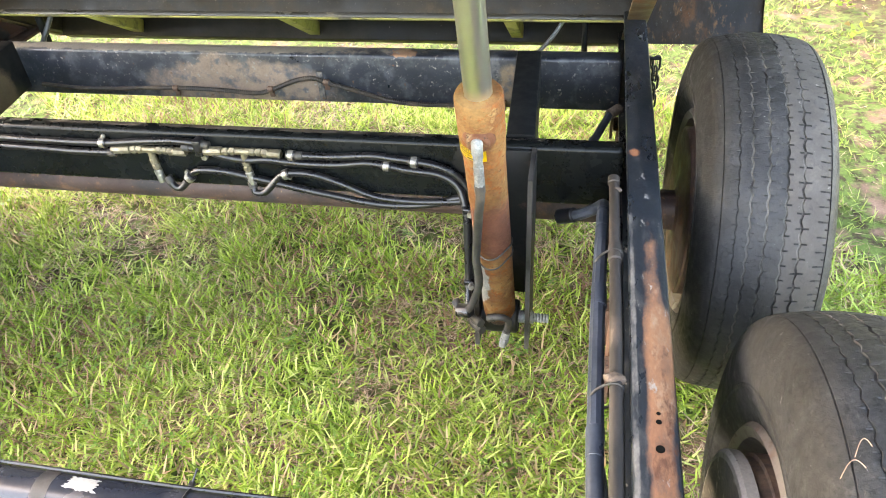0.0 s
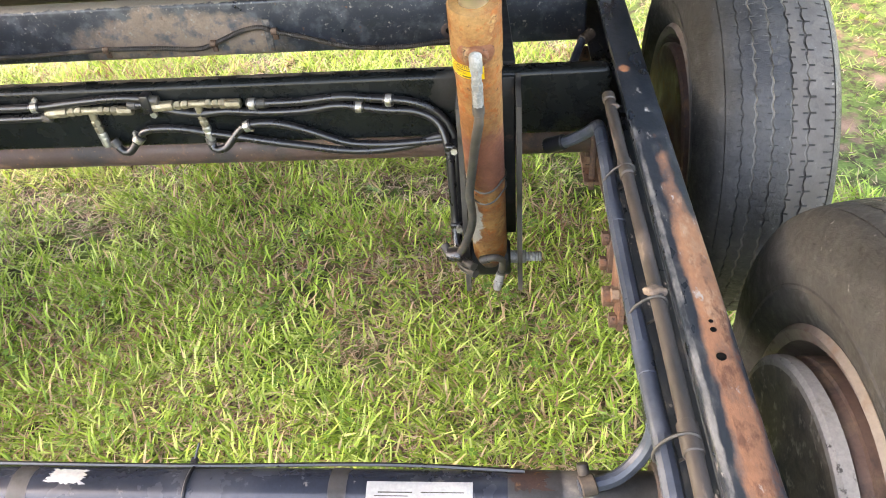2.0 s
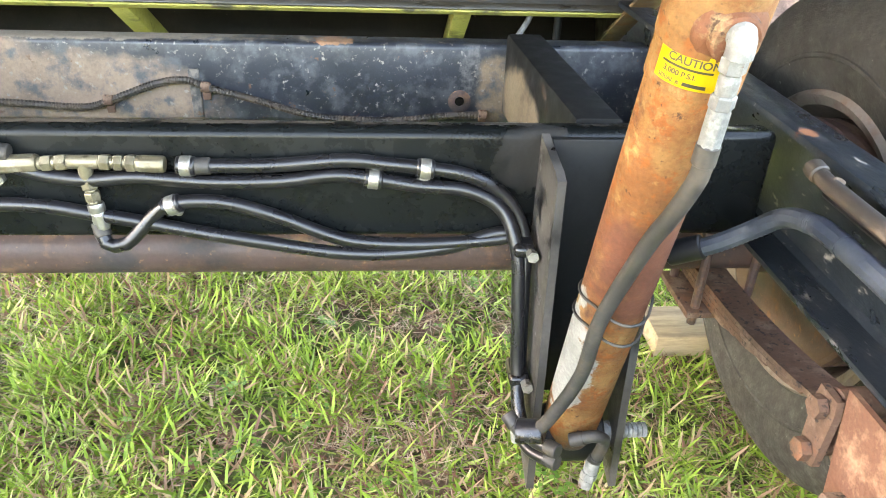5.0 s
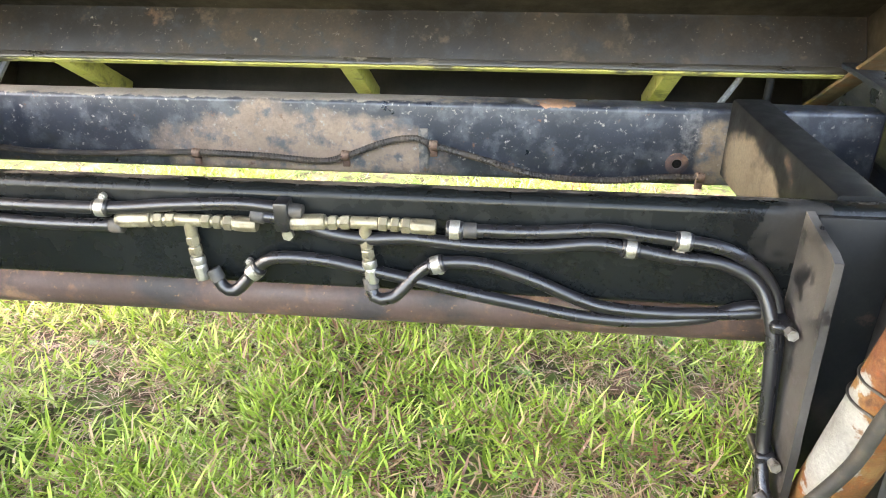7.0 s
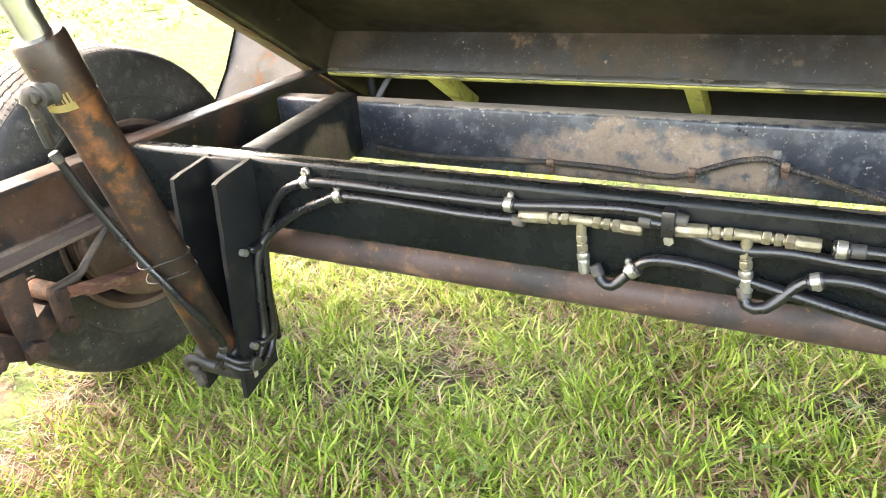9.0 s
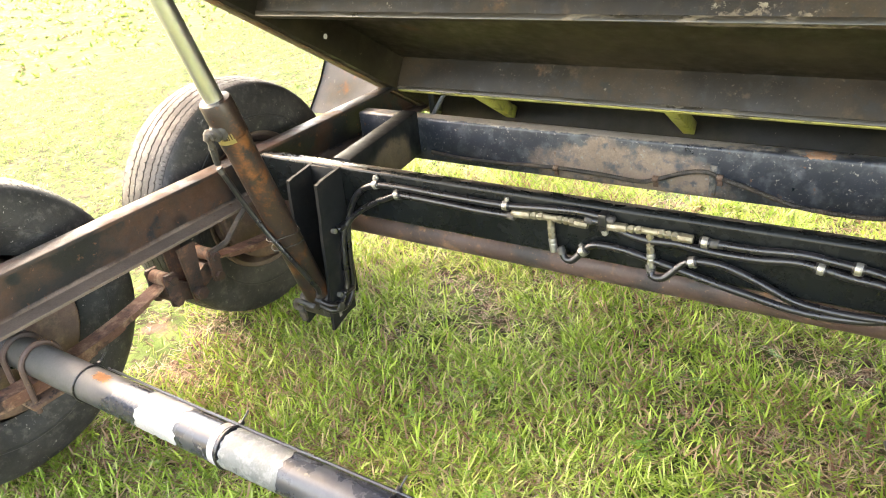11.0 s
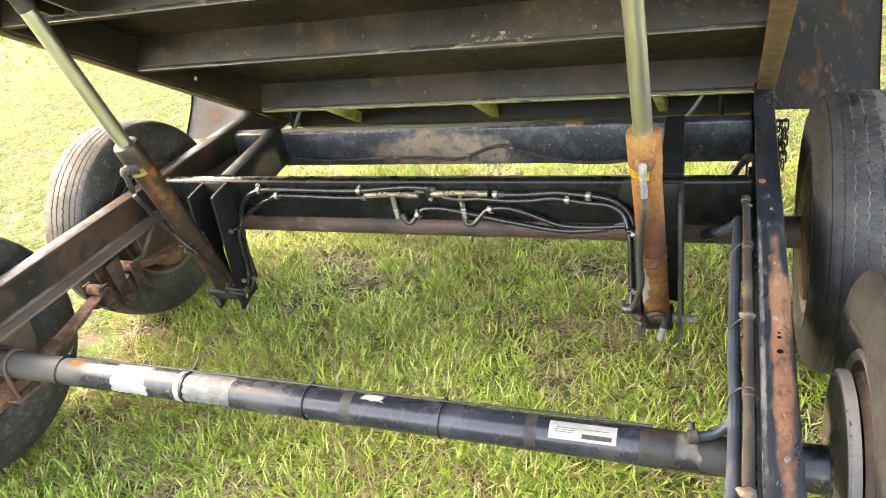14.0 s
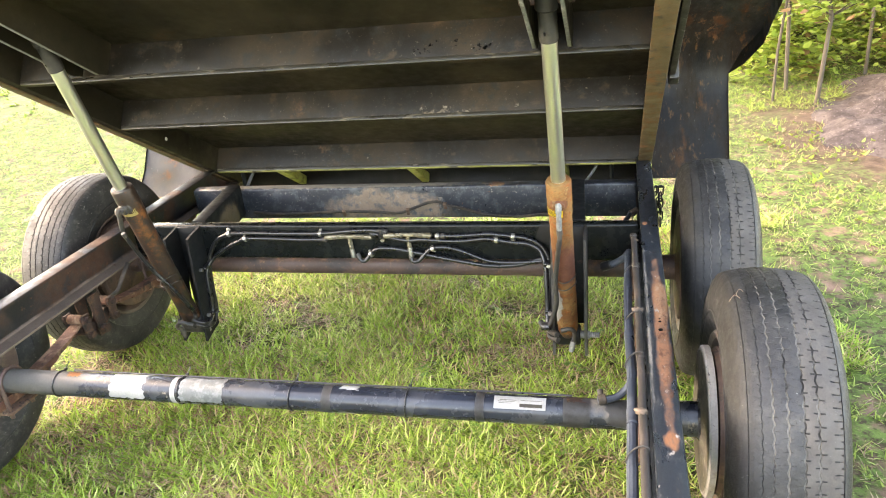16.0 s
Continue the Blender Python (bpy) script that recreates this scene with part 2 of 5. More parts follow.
M_boss = mat("rusty_weld_boss", (0.115, 0.046, 0.025), [((0.20, 0.14, 0.08), 40.0, 0.54, 0.64, 0.8), ((0.045, 0.024, 0.017), 80.0, 0.56, 0.62, 0.9)], rough=0.75, bump=0.8, bscale=160, spec=0.2)
M_cylL = mat("dark_rust_cylinder", (0.020, 0.0115, 0.009), [((0.120, 0.041, 0.011), 11.0, 0.52, 0.62, 0.6), ((0.011, 0.0095, 0.0095), 26.0, 0.50, 0.60, 0.4), ((0.080, 0.034, 0.016), 70.0, 0.57, 0.65, 0.8)], rough=0.42, bump=0.3, bscale=150, spec=0.35)
M_chrome = mat("silvery_chrome_rod", (0.74, 0.76, 0.73), rough=0.31, metal=1.0, bump=0.0, var=0.03, rvar=0.02)
M_hose = mat("black_rubber_hose", (0.0075, 0.0075, 0.0090), [((0.026, 0.024, 0.023), 20.0, 0.62, 0.70, 0.6)], rough=0.30, bump=0.08, bscale=300, spec=0.45, rvar=0.08)
M_hosedust = mat("dusty_rubber_hose", (0.015, 0.0145, 0.014), [((0.060, 0.048, 0.037), 24.0, 0.48, 0.64, 0.9)], rough=0.6, bump=0.15, bscale=300)
M_loom = mat("split_loom_plastic", (0.027, 0.034, 0.048), [((0.064, 0.073, 0.090), 9.0, 0.48, 0.66, 0.6)], rough=0.38, bump=0.08, spec=0.4)
M_loomdust = mat("mud_dusted_split_loom", (0.022, 0.019, 0.017), [((0.075, 0.055, 0.041), 14.0, 0.46, 0.62, 0.85)], rough=0.55, bump=0.1, spec=0.3)
M_brass = mat("tarnished_plated_brass", (0.165, 0.145, 0.100), [((0.27, 0.245, 0.19), 40.0, 0.55, 0.65, 0.40), ((0.070, 0.057, 0.040), 70.0, 0.54, 0.63, 0.6)], rough=0.46, metal=0.65, bump=0.25)
M_sleeve = mat("dull_crimped_sleeve", (0.125, 0.108, 0.074), [((0.20, 0.178, 0.130), 60.0, 0.52, 0.62, 0.5), ((0.055, 0.045, 0.033), 50.0, 0.56, 0.64, 0.7)], rough=0.5, metal=0.55, bump=0.2)
M_zinc = mat("zinc_plated_steel", (0.30, 0.29, 0.265), [((0.13, 0.11, 0.09), 80.0, 0.54, 0.64, 0.6)], rough=0.36, metal=0.8, bump=0.1)
M_fit = mat("pale_oxidised_fitting", (0.115, 0.12, 0.12), [((0.19, 0.195, 0.19), 80.0, 0.5, 0.6, 0.6), ((0.09, 0.05, 0.035), 90.0, 0.60, 0.66, 0.8)], rough=0.65, metal=0.1, bump=0.5, var=0.35)
M_tyre = mat("dusty_tyre_rubber", (0.010, 0.0105, 0.0115), [((0.024, 0.023, 0.0225), 10.0, 0.42, 0.66, 0.75), ((0.052, 0.049, 0.046), 50.0, 0.52, 0.66, 0.8), ((0.20, 0.19, 0.18), 120.0, 0.63, 0.68, 0.9)], rough=0.56, bump=0.35, bscale=160, var=0.35, spec=0.35)
M_tyre_r = mat("brown_dusted_tyre_rubber", (0.0135, 0.0138, 0.0150), [((0.034, 0.033, 0.0325), 12.0, 0.48, 0.68, 0.7), ((0.019, 0.018, 0.0172), 26.0, 0.88, 1.20, 0.85, (-0.098, 0.0, 0.0), (0.078, 5.0, 5.0)), ((0.042, 0.040, 0.038), 90.0, 0.56, 0.66, 0.85), ((0.005, 0.005, 0.005), 160.0, 0.58, 0.64, 0.7), ((0.16, 0.155, 0.15), 110.0, 0.65, 0.69, 0.9)], rough=0.46, bump=0.9, bscale=130, var=0.4, vscale=20, spec=0.34)
# Yellow-green base paints in the lawn's glow on flange and stringers; patches are wear.
M_flange = mat("worn_flange_grass_glow", (0.23, 0.215, 0.055), [((0.04, 0.034, 0.022), 14.0, 0.52, 0.64, 0.7), ((0.15, 0.08, 0.04), 30.0, 0.60, 0.67, 0.9)], rough=0.6, bump=0.2)
M_tread = mat("dust_in_tread", (0.115, 0.108, 0.10), [((0.022, 0.021, 0.021), 16.0, 0.46, 0.58, 0.9)], rough=0.95, bump=0.2, spec=0.1)
M_groove = mat("dark_tread_groove", (0.012, 0.012, 0.012), [((0.03, 0.028, 0.026), 30.0, 0.55, 0.65, 0.9)], rough=0.9, bump=0.2)
M_shoulder = mat("brown_dusted_tyre_shoulder", (0.034, 0.030, 0.028), [((0.056, 0.049, 0.045), 30.0, 0.46, 0.64, 0.9), ((0.020, 0.0195, 0.019), 50.0, 0.58, 0.66, 0.8), ((0.15, 0.14, 0.13), 100.0, 0.64, 0.69, 0.9)], rough=0.75, bump=0.4, bscale=160)
M_rim = mat("chalky_rusted_wheel_paint", (0.105, 0.085, 0.072), [((0.10, 0.06, 0.042), 18.0, 0.50, 0.62, 0.8), ((0.06, 0.042, 0.034), 40.0, 0.58, 0.66, 0.7)], rough=0.6, bump=0.2)
M_rim_l = mat("brown_rusted_wheel_paint", (0.075, 0.048, 0.038), [((0.12, 0.075, 0.055), 18.0, 0.50, 0.62, 0.8)], rough=0.6, bump=0.2)
M_plate = mat("dusty_grey_backing_plate", (0.235, 0.215, 0.195), [((0.10, 0.08, 0.055), 10.0, 0.52, 0.64, 0.9), ((0.05, 0.042, 0.038), 80.0, 0.60, 0.66, 0.8)], rough=0.8, bump=0.25)
M_tan = mat("mud_caked_plate", (0.10, 0.085, 0.062), [((0.05, 0.043, 0.035), 14.0, 0.5, 0.62, 0.9), ((0.25, 0.22, 0.18), 50.0, 0.56, 0.66, 0.95)], rough=0.9, bump=0.5)
M_drum = mat("rust_brown_brake_drum", (0.085, 0.048, 0.036), [((0.14, 0.09, 0.06), 24.0, 0.5, 0.62, 0.9), ((0.035, 0.026, 0.022), 14.0, 0.54, 0.64, 0.8)], rough=0.75, bump=0.35)
M_axle = mat("satin_black_axle_paint", (0.012, 0.015, 0.022), [((0.036, 0.039, 0.046), 7.0, 0.50, 0.70, 0.38), ((0.12, 0.105, 0.085), 40.0, 0.63, 0.68, 0.7), ((0.070, 0.065, 0.060), 12.0, 0.74, 1.00, 0.6, (-0.80, 0.0, 0.02), (0.30, 0.1, 0.08)), ((0.11, 0.10, 0.09), 12.0, 0.96, 1.14, 0.7, (0.86, 0.0, 0.02), (0.20, 0.1, 0.08))], rough=0.24, bump=0.06, rvar=0.08, spec=0.4)
M_tape = mat("grey_tape_band", (0.050, 0.050, 0.051), [((0.028, 0.028, 0.029), 20.0, 0.5, 0.62, 0.6)], rough=0.5, bump=0.15)
M_silver = mat("crinkled_silver_tape", (0.20, 0.215, 0.22), [((0.31, 0.325, 0.325), 50.0, 0.50, 0.58, 0.3)], rough=0.4, bump=0.9, bscale=45)
M_white = mat("dirty_white_sticker", (0.42, 0.425, 0.42), [((0.33, 0.19, 0.09), 22.0, 0.62, 0.70, 0.8)], rough=0.5, bump=0.1)
M_yellow = mat("yellow_sticker", (0.60, 0.42, 0.015), rough=0.4, bump=0.05, var=0.12)
M_faded = mat("faded_yellow_sticker", (0.30, 0.24, 0.09), rough=0.5, bump=0.05, var=0.2)
# Near-black for solid discs where holes are: the shade inside is painted.
M_pit = mat("hole_shade_black", (0.005, 0.0045, 0.004), rough=0.9, bump=0, spec=0.05)
M_ink = mat("dark_print", (0.05, 0.045, 0.035), rough=0.6, bump=0)
M_wood = mat("weathered_pine", (0.24, 0.185, 0.115), [((0.15, 0.11, 0.07), 30.0, 0.5, 0.6, 0.9)], rough=0.8, bump=0.3, stretch=(0.15, 1, 1))
M_pipe = mat("dusty_brown_conduit", (0.028, 0.022, 0.019), [((0.080, 0.055, 0.042), 16.0, 0.52, 0.64, 0.9), ((0.15, 0.112, 0.086), 22.0, 0.60, 0.68, 0.9), ((0.011, 0.011, 0.011), 30.0, 0.54, 0.64, 0.5)], rough=0.6, bump=0.25, stretch=(1, 0.35, 1))
M_mud = mat("dried_mud", (0.085, 0.058, 0.042), [((0.135, 0.098, 0.073), 60.0, 0.45, 0.6, 0.95), ((0.06, 0.040, 0.028), 120.0, 0.56, 0.64, 0.95)], rough=0.95, bump=0.8)
M_bark = mat("grey_bark", (0.055, 0.042, 0.030), [((0.10, 0.085, 0.068), 12.0, 0.54, 0.64, 0.9)], rough=0.9, bump=0.4, stretch=(1, 1, 0.2))
M_pile = mat("brown_mulch", (0.043, 0.034, 0.032), [((0.075, 0.060, 0.057), 9.0, 0.46, 0.62, 0.95), ((0.115, 0.095, 0.090), 60.0, 0.56, 0.66, 0.95), ((0.020, 0.016, 0.015), 34.0, 0.56, 0.66, 0.95)], rough=0.95, bump=1.0, bscale=60, var=0.3, vscale=20, spec=0.1)


def leafy(name, colours, dry, share, trans=0.45, patch=1.3):
    """Blades and leaves: colour by island, a share of them dry, light passing through."""
    m = bpy.data.materials.new(name)
    m.use_nodes = True
    n, l = m.node_tree.nodes, m.node_tree.links
    b = n["Principled BSDF"]
    geo = n.new("ShaderNodeNewGeometry")
    ramp = n.new("ShaderNodeValToRGB")
    e = ramp.color_ramp.elements
    e[0].position, e[0].color = 0.0, (*dry[0], 1)
    e[1].position, e[1].color = share, (*dry[1], 1)
    for i, c in enumerate(colours):
        x = e.new(min(0.999, share + 0.02 + (0.98 - share) * i / max(1, len(colours) - 1)))
        x.color = (*c, 1)
    co = n.new("ShaderNodeTexCoord")
    t = n.new("ShaderNodeTexNoise")
    t.inputs["Scale"].default_value, t.inputs["Detail"].default_value = patch, 3.0
    l.new(co.outputs["Object"], t.inputs["Vector"])
    r = n.new("ShaderNodeMapRange")
    r.inputs[1].default_value, r.inputs[2].default_value, r.inputs[3].default_value, r.inputs[4].default_value = 0.3, 0.7, -0.22, 0.22
    l.new(t.outputs["Fac"], r.inputs[0])
    a = n.new("ShaderNodeMath")
    a.operation, a.use_clamp = "ADD", True
    l.new(geo.outputs["Random Per Island"], a.inputs[0]), l.new(r.outputs[0], a.inputs[1])
    l.new(a.outputs[0], ramp.inputs[0])
    l.new(ramp.outputs[0], b.inputs["Base Color"])
    b.inputs["Roughness"].default_value = 0.45
    b.inputs["Specular IOR Level"].default_value = 0.35
    tr = n.new("ShaderNodeBsdfTranslucent")
    l.new(ramp.outputs[0], tr.inputs["Color"])
    mx = n.new("ShaderNodeMixShader")
    mx.inputs[0].default_value = trans
    l.new(b.outputs[0], mx.inputs[1]), l.new(tr.outputs[0], mx.inputs[2])
    l.new(mx.outputs[0], n["Material Output"].inputs["Surface"])
    return m


M_grass = leafy("lawn_grass", [(0.096, 0.170, 0.022), (0.168, 0.272, 0.034), (0.252, 0.380, 0.052), (0.342, 0.466, 0.080), (0.49, 0.575, 0.19)], [(0.19, 0.096, 0.060), (0.50, 0.37, 0.21)], 0.20, 0.40)
# Darker copy of the lawn grass; its colours offset the strong light out there.
M_grass_far = leafy("dimmed_open_lawn_grass", [(0.092, 0.145, 0.025), (0.150, 0.225, 0.038), (0.220, 0.295, 0.058), (0.30, 0.365, 0.105)], [(0.17, 0.11, 0.07), (0.33, 0.26, 0.15)], 0.16, 0.40)
M_straw = leafy("dry_thatch", [(0.36, 0.245, 0.165), (0.52, 0.40, 0.285), (0.27, 0.165, 0.11)], [(0.15, 0.075, 0.05), (0.28, 0.15, 0.10)], 0.42, 0.2, 9.0)
M_clover = leafy("clover_leaves", [(0.075, 0.165, 0.026), (0.12, 0.23, 0.04), (0.17, 0.30, 0.06)], [(0.07, 0.13, 0.02), (0.09, 0.17, 0.03)], 0.10, 0.3)
M_leaf = leafy("broad_leaves", [(0.11, 0.175, 0.027), (0.195, 0.27, 0.046), (0.31, 0.38, 0.085)], [(0.17, 0.10, 0.05), (0.15, 0.14, 0.035)], 0.18)
M_lawn = mat("lawn_soil_and_far_grass", (0.042, 0.031, 0.021), [((0.075, 0.115, 0.030), 40.0, 0.42, 0.53, 0.9), ((0.150, 0.094, 0.070), 9.0, 0.52, 0.62, 0.95), ((0.075, 0.050, 0.036), 5.0, 0.84, 1.12, 0.95, (2.3, 2.9, 0.0), (1.5, 2.0, 1.0)), ((0.24, 0.20, 0.11), 120.0, 0.60, 0.68, 0.95)], rough=0.95, bump=1.0, bscale=160, var=0.4, vscale=14, spec=0.1)


# ---- mesh helpers ----
def V(*a):
    return Vector(a)


def shade(me, angle=35):
    for p in me.polygons:
        p.use_smooth = True
    me.set_sharp_from_angle(angle=radians(angle))


def thing(name, base, label, category, group="", kind=""):
    ob = new(name)
    ob.empty_display_size = 0.05
    ob.location = base
    ob["base"] = tuple(base)
    return tagged(ob, label, category, group, kind)


def part(name, bm, material, parent=None, label="", base=None, smooth=35):
    me = bpy.data.meshes.new(name)
    origin = Vector(parent["base"]) if parent else Vector(base or (0, 0, 0))
    bmesh.ops.translate(bm, verts=bm.verts, vec=-origin)
    bm.normal_update()
    bm.to_mesh(me)
    bm.free()
    me.materials.append(material)
    shade(me, smooth)
    ob = new(name, me)
    ob["base"] = tuple(origin)
    if parent:
        ob.parent = parent
    else:
        ob.location = origin
    if label:
        ob["label"] = label
    return ob


def box(bm, lo, hi, bevel=0.0, seg=2, m=None):
    r = bmesh.ops.create_cube(bm, size=1.0)
    lo, hi = Vector(lo), Vector(hi)
    for v in r["verts"]:
        v.co = V(*[(lo[i] + hi[i]) / 2 + v.co[i] * (hi[i] - lo[i]) for i in range(3)])
    vs = r["verts"]
    if bevel:
        ed = list({e for v in vs for e in v.link_edges})
        out = bmesh.ops.bevel(bm, geom=ed, offset=bevel, segments=seg, affect="EDGES", profile=0.5)
        vs = list({v for v in out["verts"]} | {v for v in vs if v.is_valid})
    if m is not None:
        bmesh.ops.transform(bm, matrix=m, verts=vs)
    return bm


def Box(lo, hi, bevel=0.003, seg=2, m=None):
    return box(bmesh.new(), lo, hi, bevel, seg, m)


def prism(bm, poly, axis, a, b):
    """A polygon in the plane across axis (0 x: poly in y,z; 1 y: x,z; 2 z: x,y), from a to b."""
    def at(p, w):
        return {0: V(w, p[0], p[1]), 1: V(p[0], w, p[1]), 2: V(p[0], p[1], w)}[axis]
    A, B = [bm.verts.new(at(p, a)) for p in poly], [bm.verts.new(at(p, b)) for p in poly]
    k = len(poly)
    fs = [bm.faces.new(A), bm.faces.new(B[::-1])]
    for i in range(k):
        fs.append(bm.faces.new((A[i], B[i], B[(i + 1) % k], A[(i + 1) % k])))
    bmesh.ops.recalc_face_normals(bm, faces=fs)
    return bm


def spline(pts, step=0.008):
    P = [Vector(p) for p in pts]
    P = [2 * P[0] - P[1]] + P + [2 * P[-1] - P[-2]]
    out = []
    for i in range(1, len(P) - 2):
        n = max(2, int((P[i + 1] - P[i]).length / step))
        for j in range(n):
            t = j / n
            a, b, c, d = P[i - 1], P[i], P[i + 1], P[i + 2]
            out.append(0.5 * ((2 * b) + (c - a) * t + (2 * a - 5 * b + 4 * c - d) * t * t + (3 * b - a - 3 * c + d) * t ** 3))
    out.append(P[-2])
    return out


def tube(bm, path, r, seg=12, cap=True):
    """A round tube along the points; r is one radius or a function of the point's number."""
    path = [Vector(p) for p in path]
    ref = None
    rings = []
    for i, p in enumerate(path):
        t = (path[min(i + 1, len(path) - 1)] - path[max(i - 1, 0)]).normalized()
        if ref is None:
            ref = t.orthogonal().normalized()
        ref = (ref - t * ref.dot(t)).normalized()
        up = t.cross(ref)
        rr = r(i) if callable(r) else r
        rings.append([bm.verts.new(p + (ref * math.cos(2 * math.pi * k / seg) + up * math.sin(2 * math.pi * k / seg)) * rr) for k in range(seg)])
    for a, b in zip(rings, rings[1:]):
        for k in range(seg):
            bm.faces.new((a[k], a[(k + 1) % seg], b[(k + 1) % seg], b[k]))
    if cap:
        bm.faces.new(rings[0][::-1])
        bm.faces.new(rings[-1])
    return bm


def Tube(path, r, seg=12):
    return tube(bmesh.new(), path, r, seg)


def rod(a, b, r, seg=20, bm=None):
    """A cylinder from a to b with softened rims."""
    a, b = Vector(a), Vector(b)
    d = (b - a).normalized()
    e = min(r * 0.12, 0.003)
    rs = [r - e, r, r, r - e]
    return tube(bm or bmesh.new(), [a, a + d * e, b - d * e, b], lambda i: rs[i], seg)


def lathe(bm, prof, axis, centre, seg=48, mod=None, turns=None):
    """Turn (along, radius) points round an axis through centre. mod(i, k) shifts point i of spoke k by (along, radius)."""
    axis, centre = Vector(axis).normalized(), Vector(centre)
    u = axis.orthogonal().normalized()
    w = axis.cross(u)
    rows = []
    for k in range(seg):
        f = 2 * math.pi * (turns[k] if turns else k / seg)
        ring = []
        for i, (h, r) in enumerate(prof):
            dh, dr = mod(i, k) if mod else (0, 0)
            ring.append(bm.verts.new(centre + axis * (h + dh) + (u * math.cos(f) + w * math.sin(f)) * (r + dr)))
        rows.append(ring)
    for k in range(seg):
        A, B = rows[k], rows[(k + 1) % seg]
        for i in range(len(prof) - 1):
            bm.faces.new((A[i], B[i], B[i + 1], A[i + 1]))
    bmesh.ops.recalc_face_normals(bm, faces=bm.faces)
    return bm


def hexnut(bm, a, b, r):
    return tube(bm, [a, b], r, 6)


def wavy(bm, amount, scale, seed=0.0):
    for v in bm.verts:
        v.co += noise.noise_vector(v.co * scale + V(seed, seed, seed)) * amount
    return bm


def letters(name, text, size, m, material, parent, depth=0.0004):
    cu = bpy.data.curves.new(name, "FONT")
    cu.body, cu.size, cu.align_x, cu.align_y, cu.extrude = text, size, "CENTER", "CENTER", depth
    tmp = new(name + "_tmp", cu)
    dg = bpy.context.evaluated_depsgraph_get()
    me = bpy.data.meshes.new_from_object(tmp.evaluated_get(dg))
    bpy.data.objects.remove(tmp)
    me.transform(Matrix.Translation(-Vector(parent["base"])) @ m)
    me.materials.clear()
    me.materials.append(material)
    ob = new(name, me)
    ob["base"] = tuple(parent["base"])
    ob.parent = parent
    return ob


# ---- ground ----
def ground_height(x, y):
    r = math.hypot(x, y)
    return 0.006 * noise.noise(V(x * 2.1, y * 2.1, 0)) + 0.05 * noise.noise(V(x * 0.16, y * 0.16, 3)) * min(1, max(0, (r - 2.5) / 6))


def sheet(name, xs, ys, material, label):
    bm = bmesh.new()
    g = [[bm.verts.new((x, y, ground_height(x, y) - 0.012)) for x in xs] for y in ys]
    for j in range(len(ys) - 1):
        for i in range(len(xs) - 1):
            bm.faces.new((g[j][i], g[j][i + 1], g[j + 1][i + 1], g[j + 1][i]))
    ob = part(name, bm, material)
    return tagged(ob, label, "ground", kind="structure")


near = [i * 0.15 for i in range(-30, 31)]
wide = [-900, -300, -120, -60, -35, -22, -15, -11, -8, -6] + near + [6, 8, 11, 15, 22, 35, 60, 120, 300, 900]
sheet("ground", wide, wide, M_lawn, "patchy green lawn with brown bare soil between the blades")

# ---- trailer frame ----
ZT, ZB = 0.550, 0.398                 # rail top and bottom
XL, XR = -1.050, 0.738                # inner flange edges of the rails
CX = -0.156
FRAME_FRONT, FRAME_REAR = -2.9, 0.98
frame_ob = thing("trailer_frame", (CX, 0, 0.47), "black steel dump trailer frame with worn rusty channel rails", "trailer frame", kind="structure")


def channel(x_in, x_out, y0, y1, z0, z1, t=0.007, f=0.009):
    """A steel channel along y that opens towards x_in, with rounded flange corners."""
    s = 1 if x_out > x_in else -1
    w, R = abs(x_out - x_in), 0.008
    half = [(0, 0.0045), (0.0013, 0.0013), (0.0045, 0), (w - R, 0), (w - R * 0.3, R * 0.3), (w, R)]
    outer = half + [(a, z1 - z0 - b) for a, b in reversed(half)]
    inner = [(0, z1 - z0 - f), (w - t - 0.006, z1 - z0 - f - 0.003), (w - t, z1 - z0 - f - 0.010), (w - t, f + 0.010), (w - t - 0.006, f + 0.003), (0, f)]
    poly = [(x_in + s * a, z0 + b) for a, b in outer + inner]
    return prism(bmesh.new(), poly, 1, y0, y1)


rail_r = part("side_rail", channel(XR, XR + 0.053, FRAME_FRONT, FRAME_REAR, ZB, ZT + 0.010), M_railR, frame_ob, "blue-black channel rail with an orange rust streak on top")
part("side_rail", channel(XL, XL - 0.057, FRAME_FRONT, FRAME_REAR, ZB + 0.024, ZT), M_railL, frame_ob, "brown rusty channel rail open towards the middle")


for y, rx in ((-0.649, 0.0060), (-0.612, 0.0040), (-0.600, 0.003), (-1.30, 0.005)):
    part("bolt_hole", rod((0.768, y, ZT + 0.011), (0.768, y, ZT + 0.0114), rx * 0.85, 14), M_pit, rail_r)

# the two cross members: rounded rectangular tubes
tube1 = Box((XL + 0.001, 0.0, 0.421), (XR - 0.001, 0.042, 0.549), 0.010, 4)
for v in tube1.verts:
    if v.co.z > 0.53 and v.co.y > 0.01:
        v.co.z -= 0.003 * min(1, (v.co.y - 0.01) / 0.03)      # the top sags a little towards the back
part("cross_member", tube1, M_fresh, frame_ob, "freshly painted glossy black cross member carrying the hoses")
cm2 = part("cross_member", Box((XL + 0.001, 0.425, 0.400), (XR - 0.001, 0.475, 0.530), 0.008, 3), M_beam, frame_ob, "scuffed blue-black cross member with dried mud")
part("cross_member", Box((XL + 0.001, 0.93, 0.36), (XR - 0.001, 0.975, 0.53), 0.006), M_black, frame_ob, "dark rear cross member")
part("cross_member", Box((XL + 0.001, -2.2, 0.40), (XR - 0.001, -2.15, 0.54), 0.006), M_black, frame_ob)
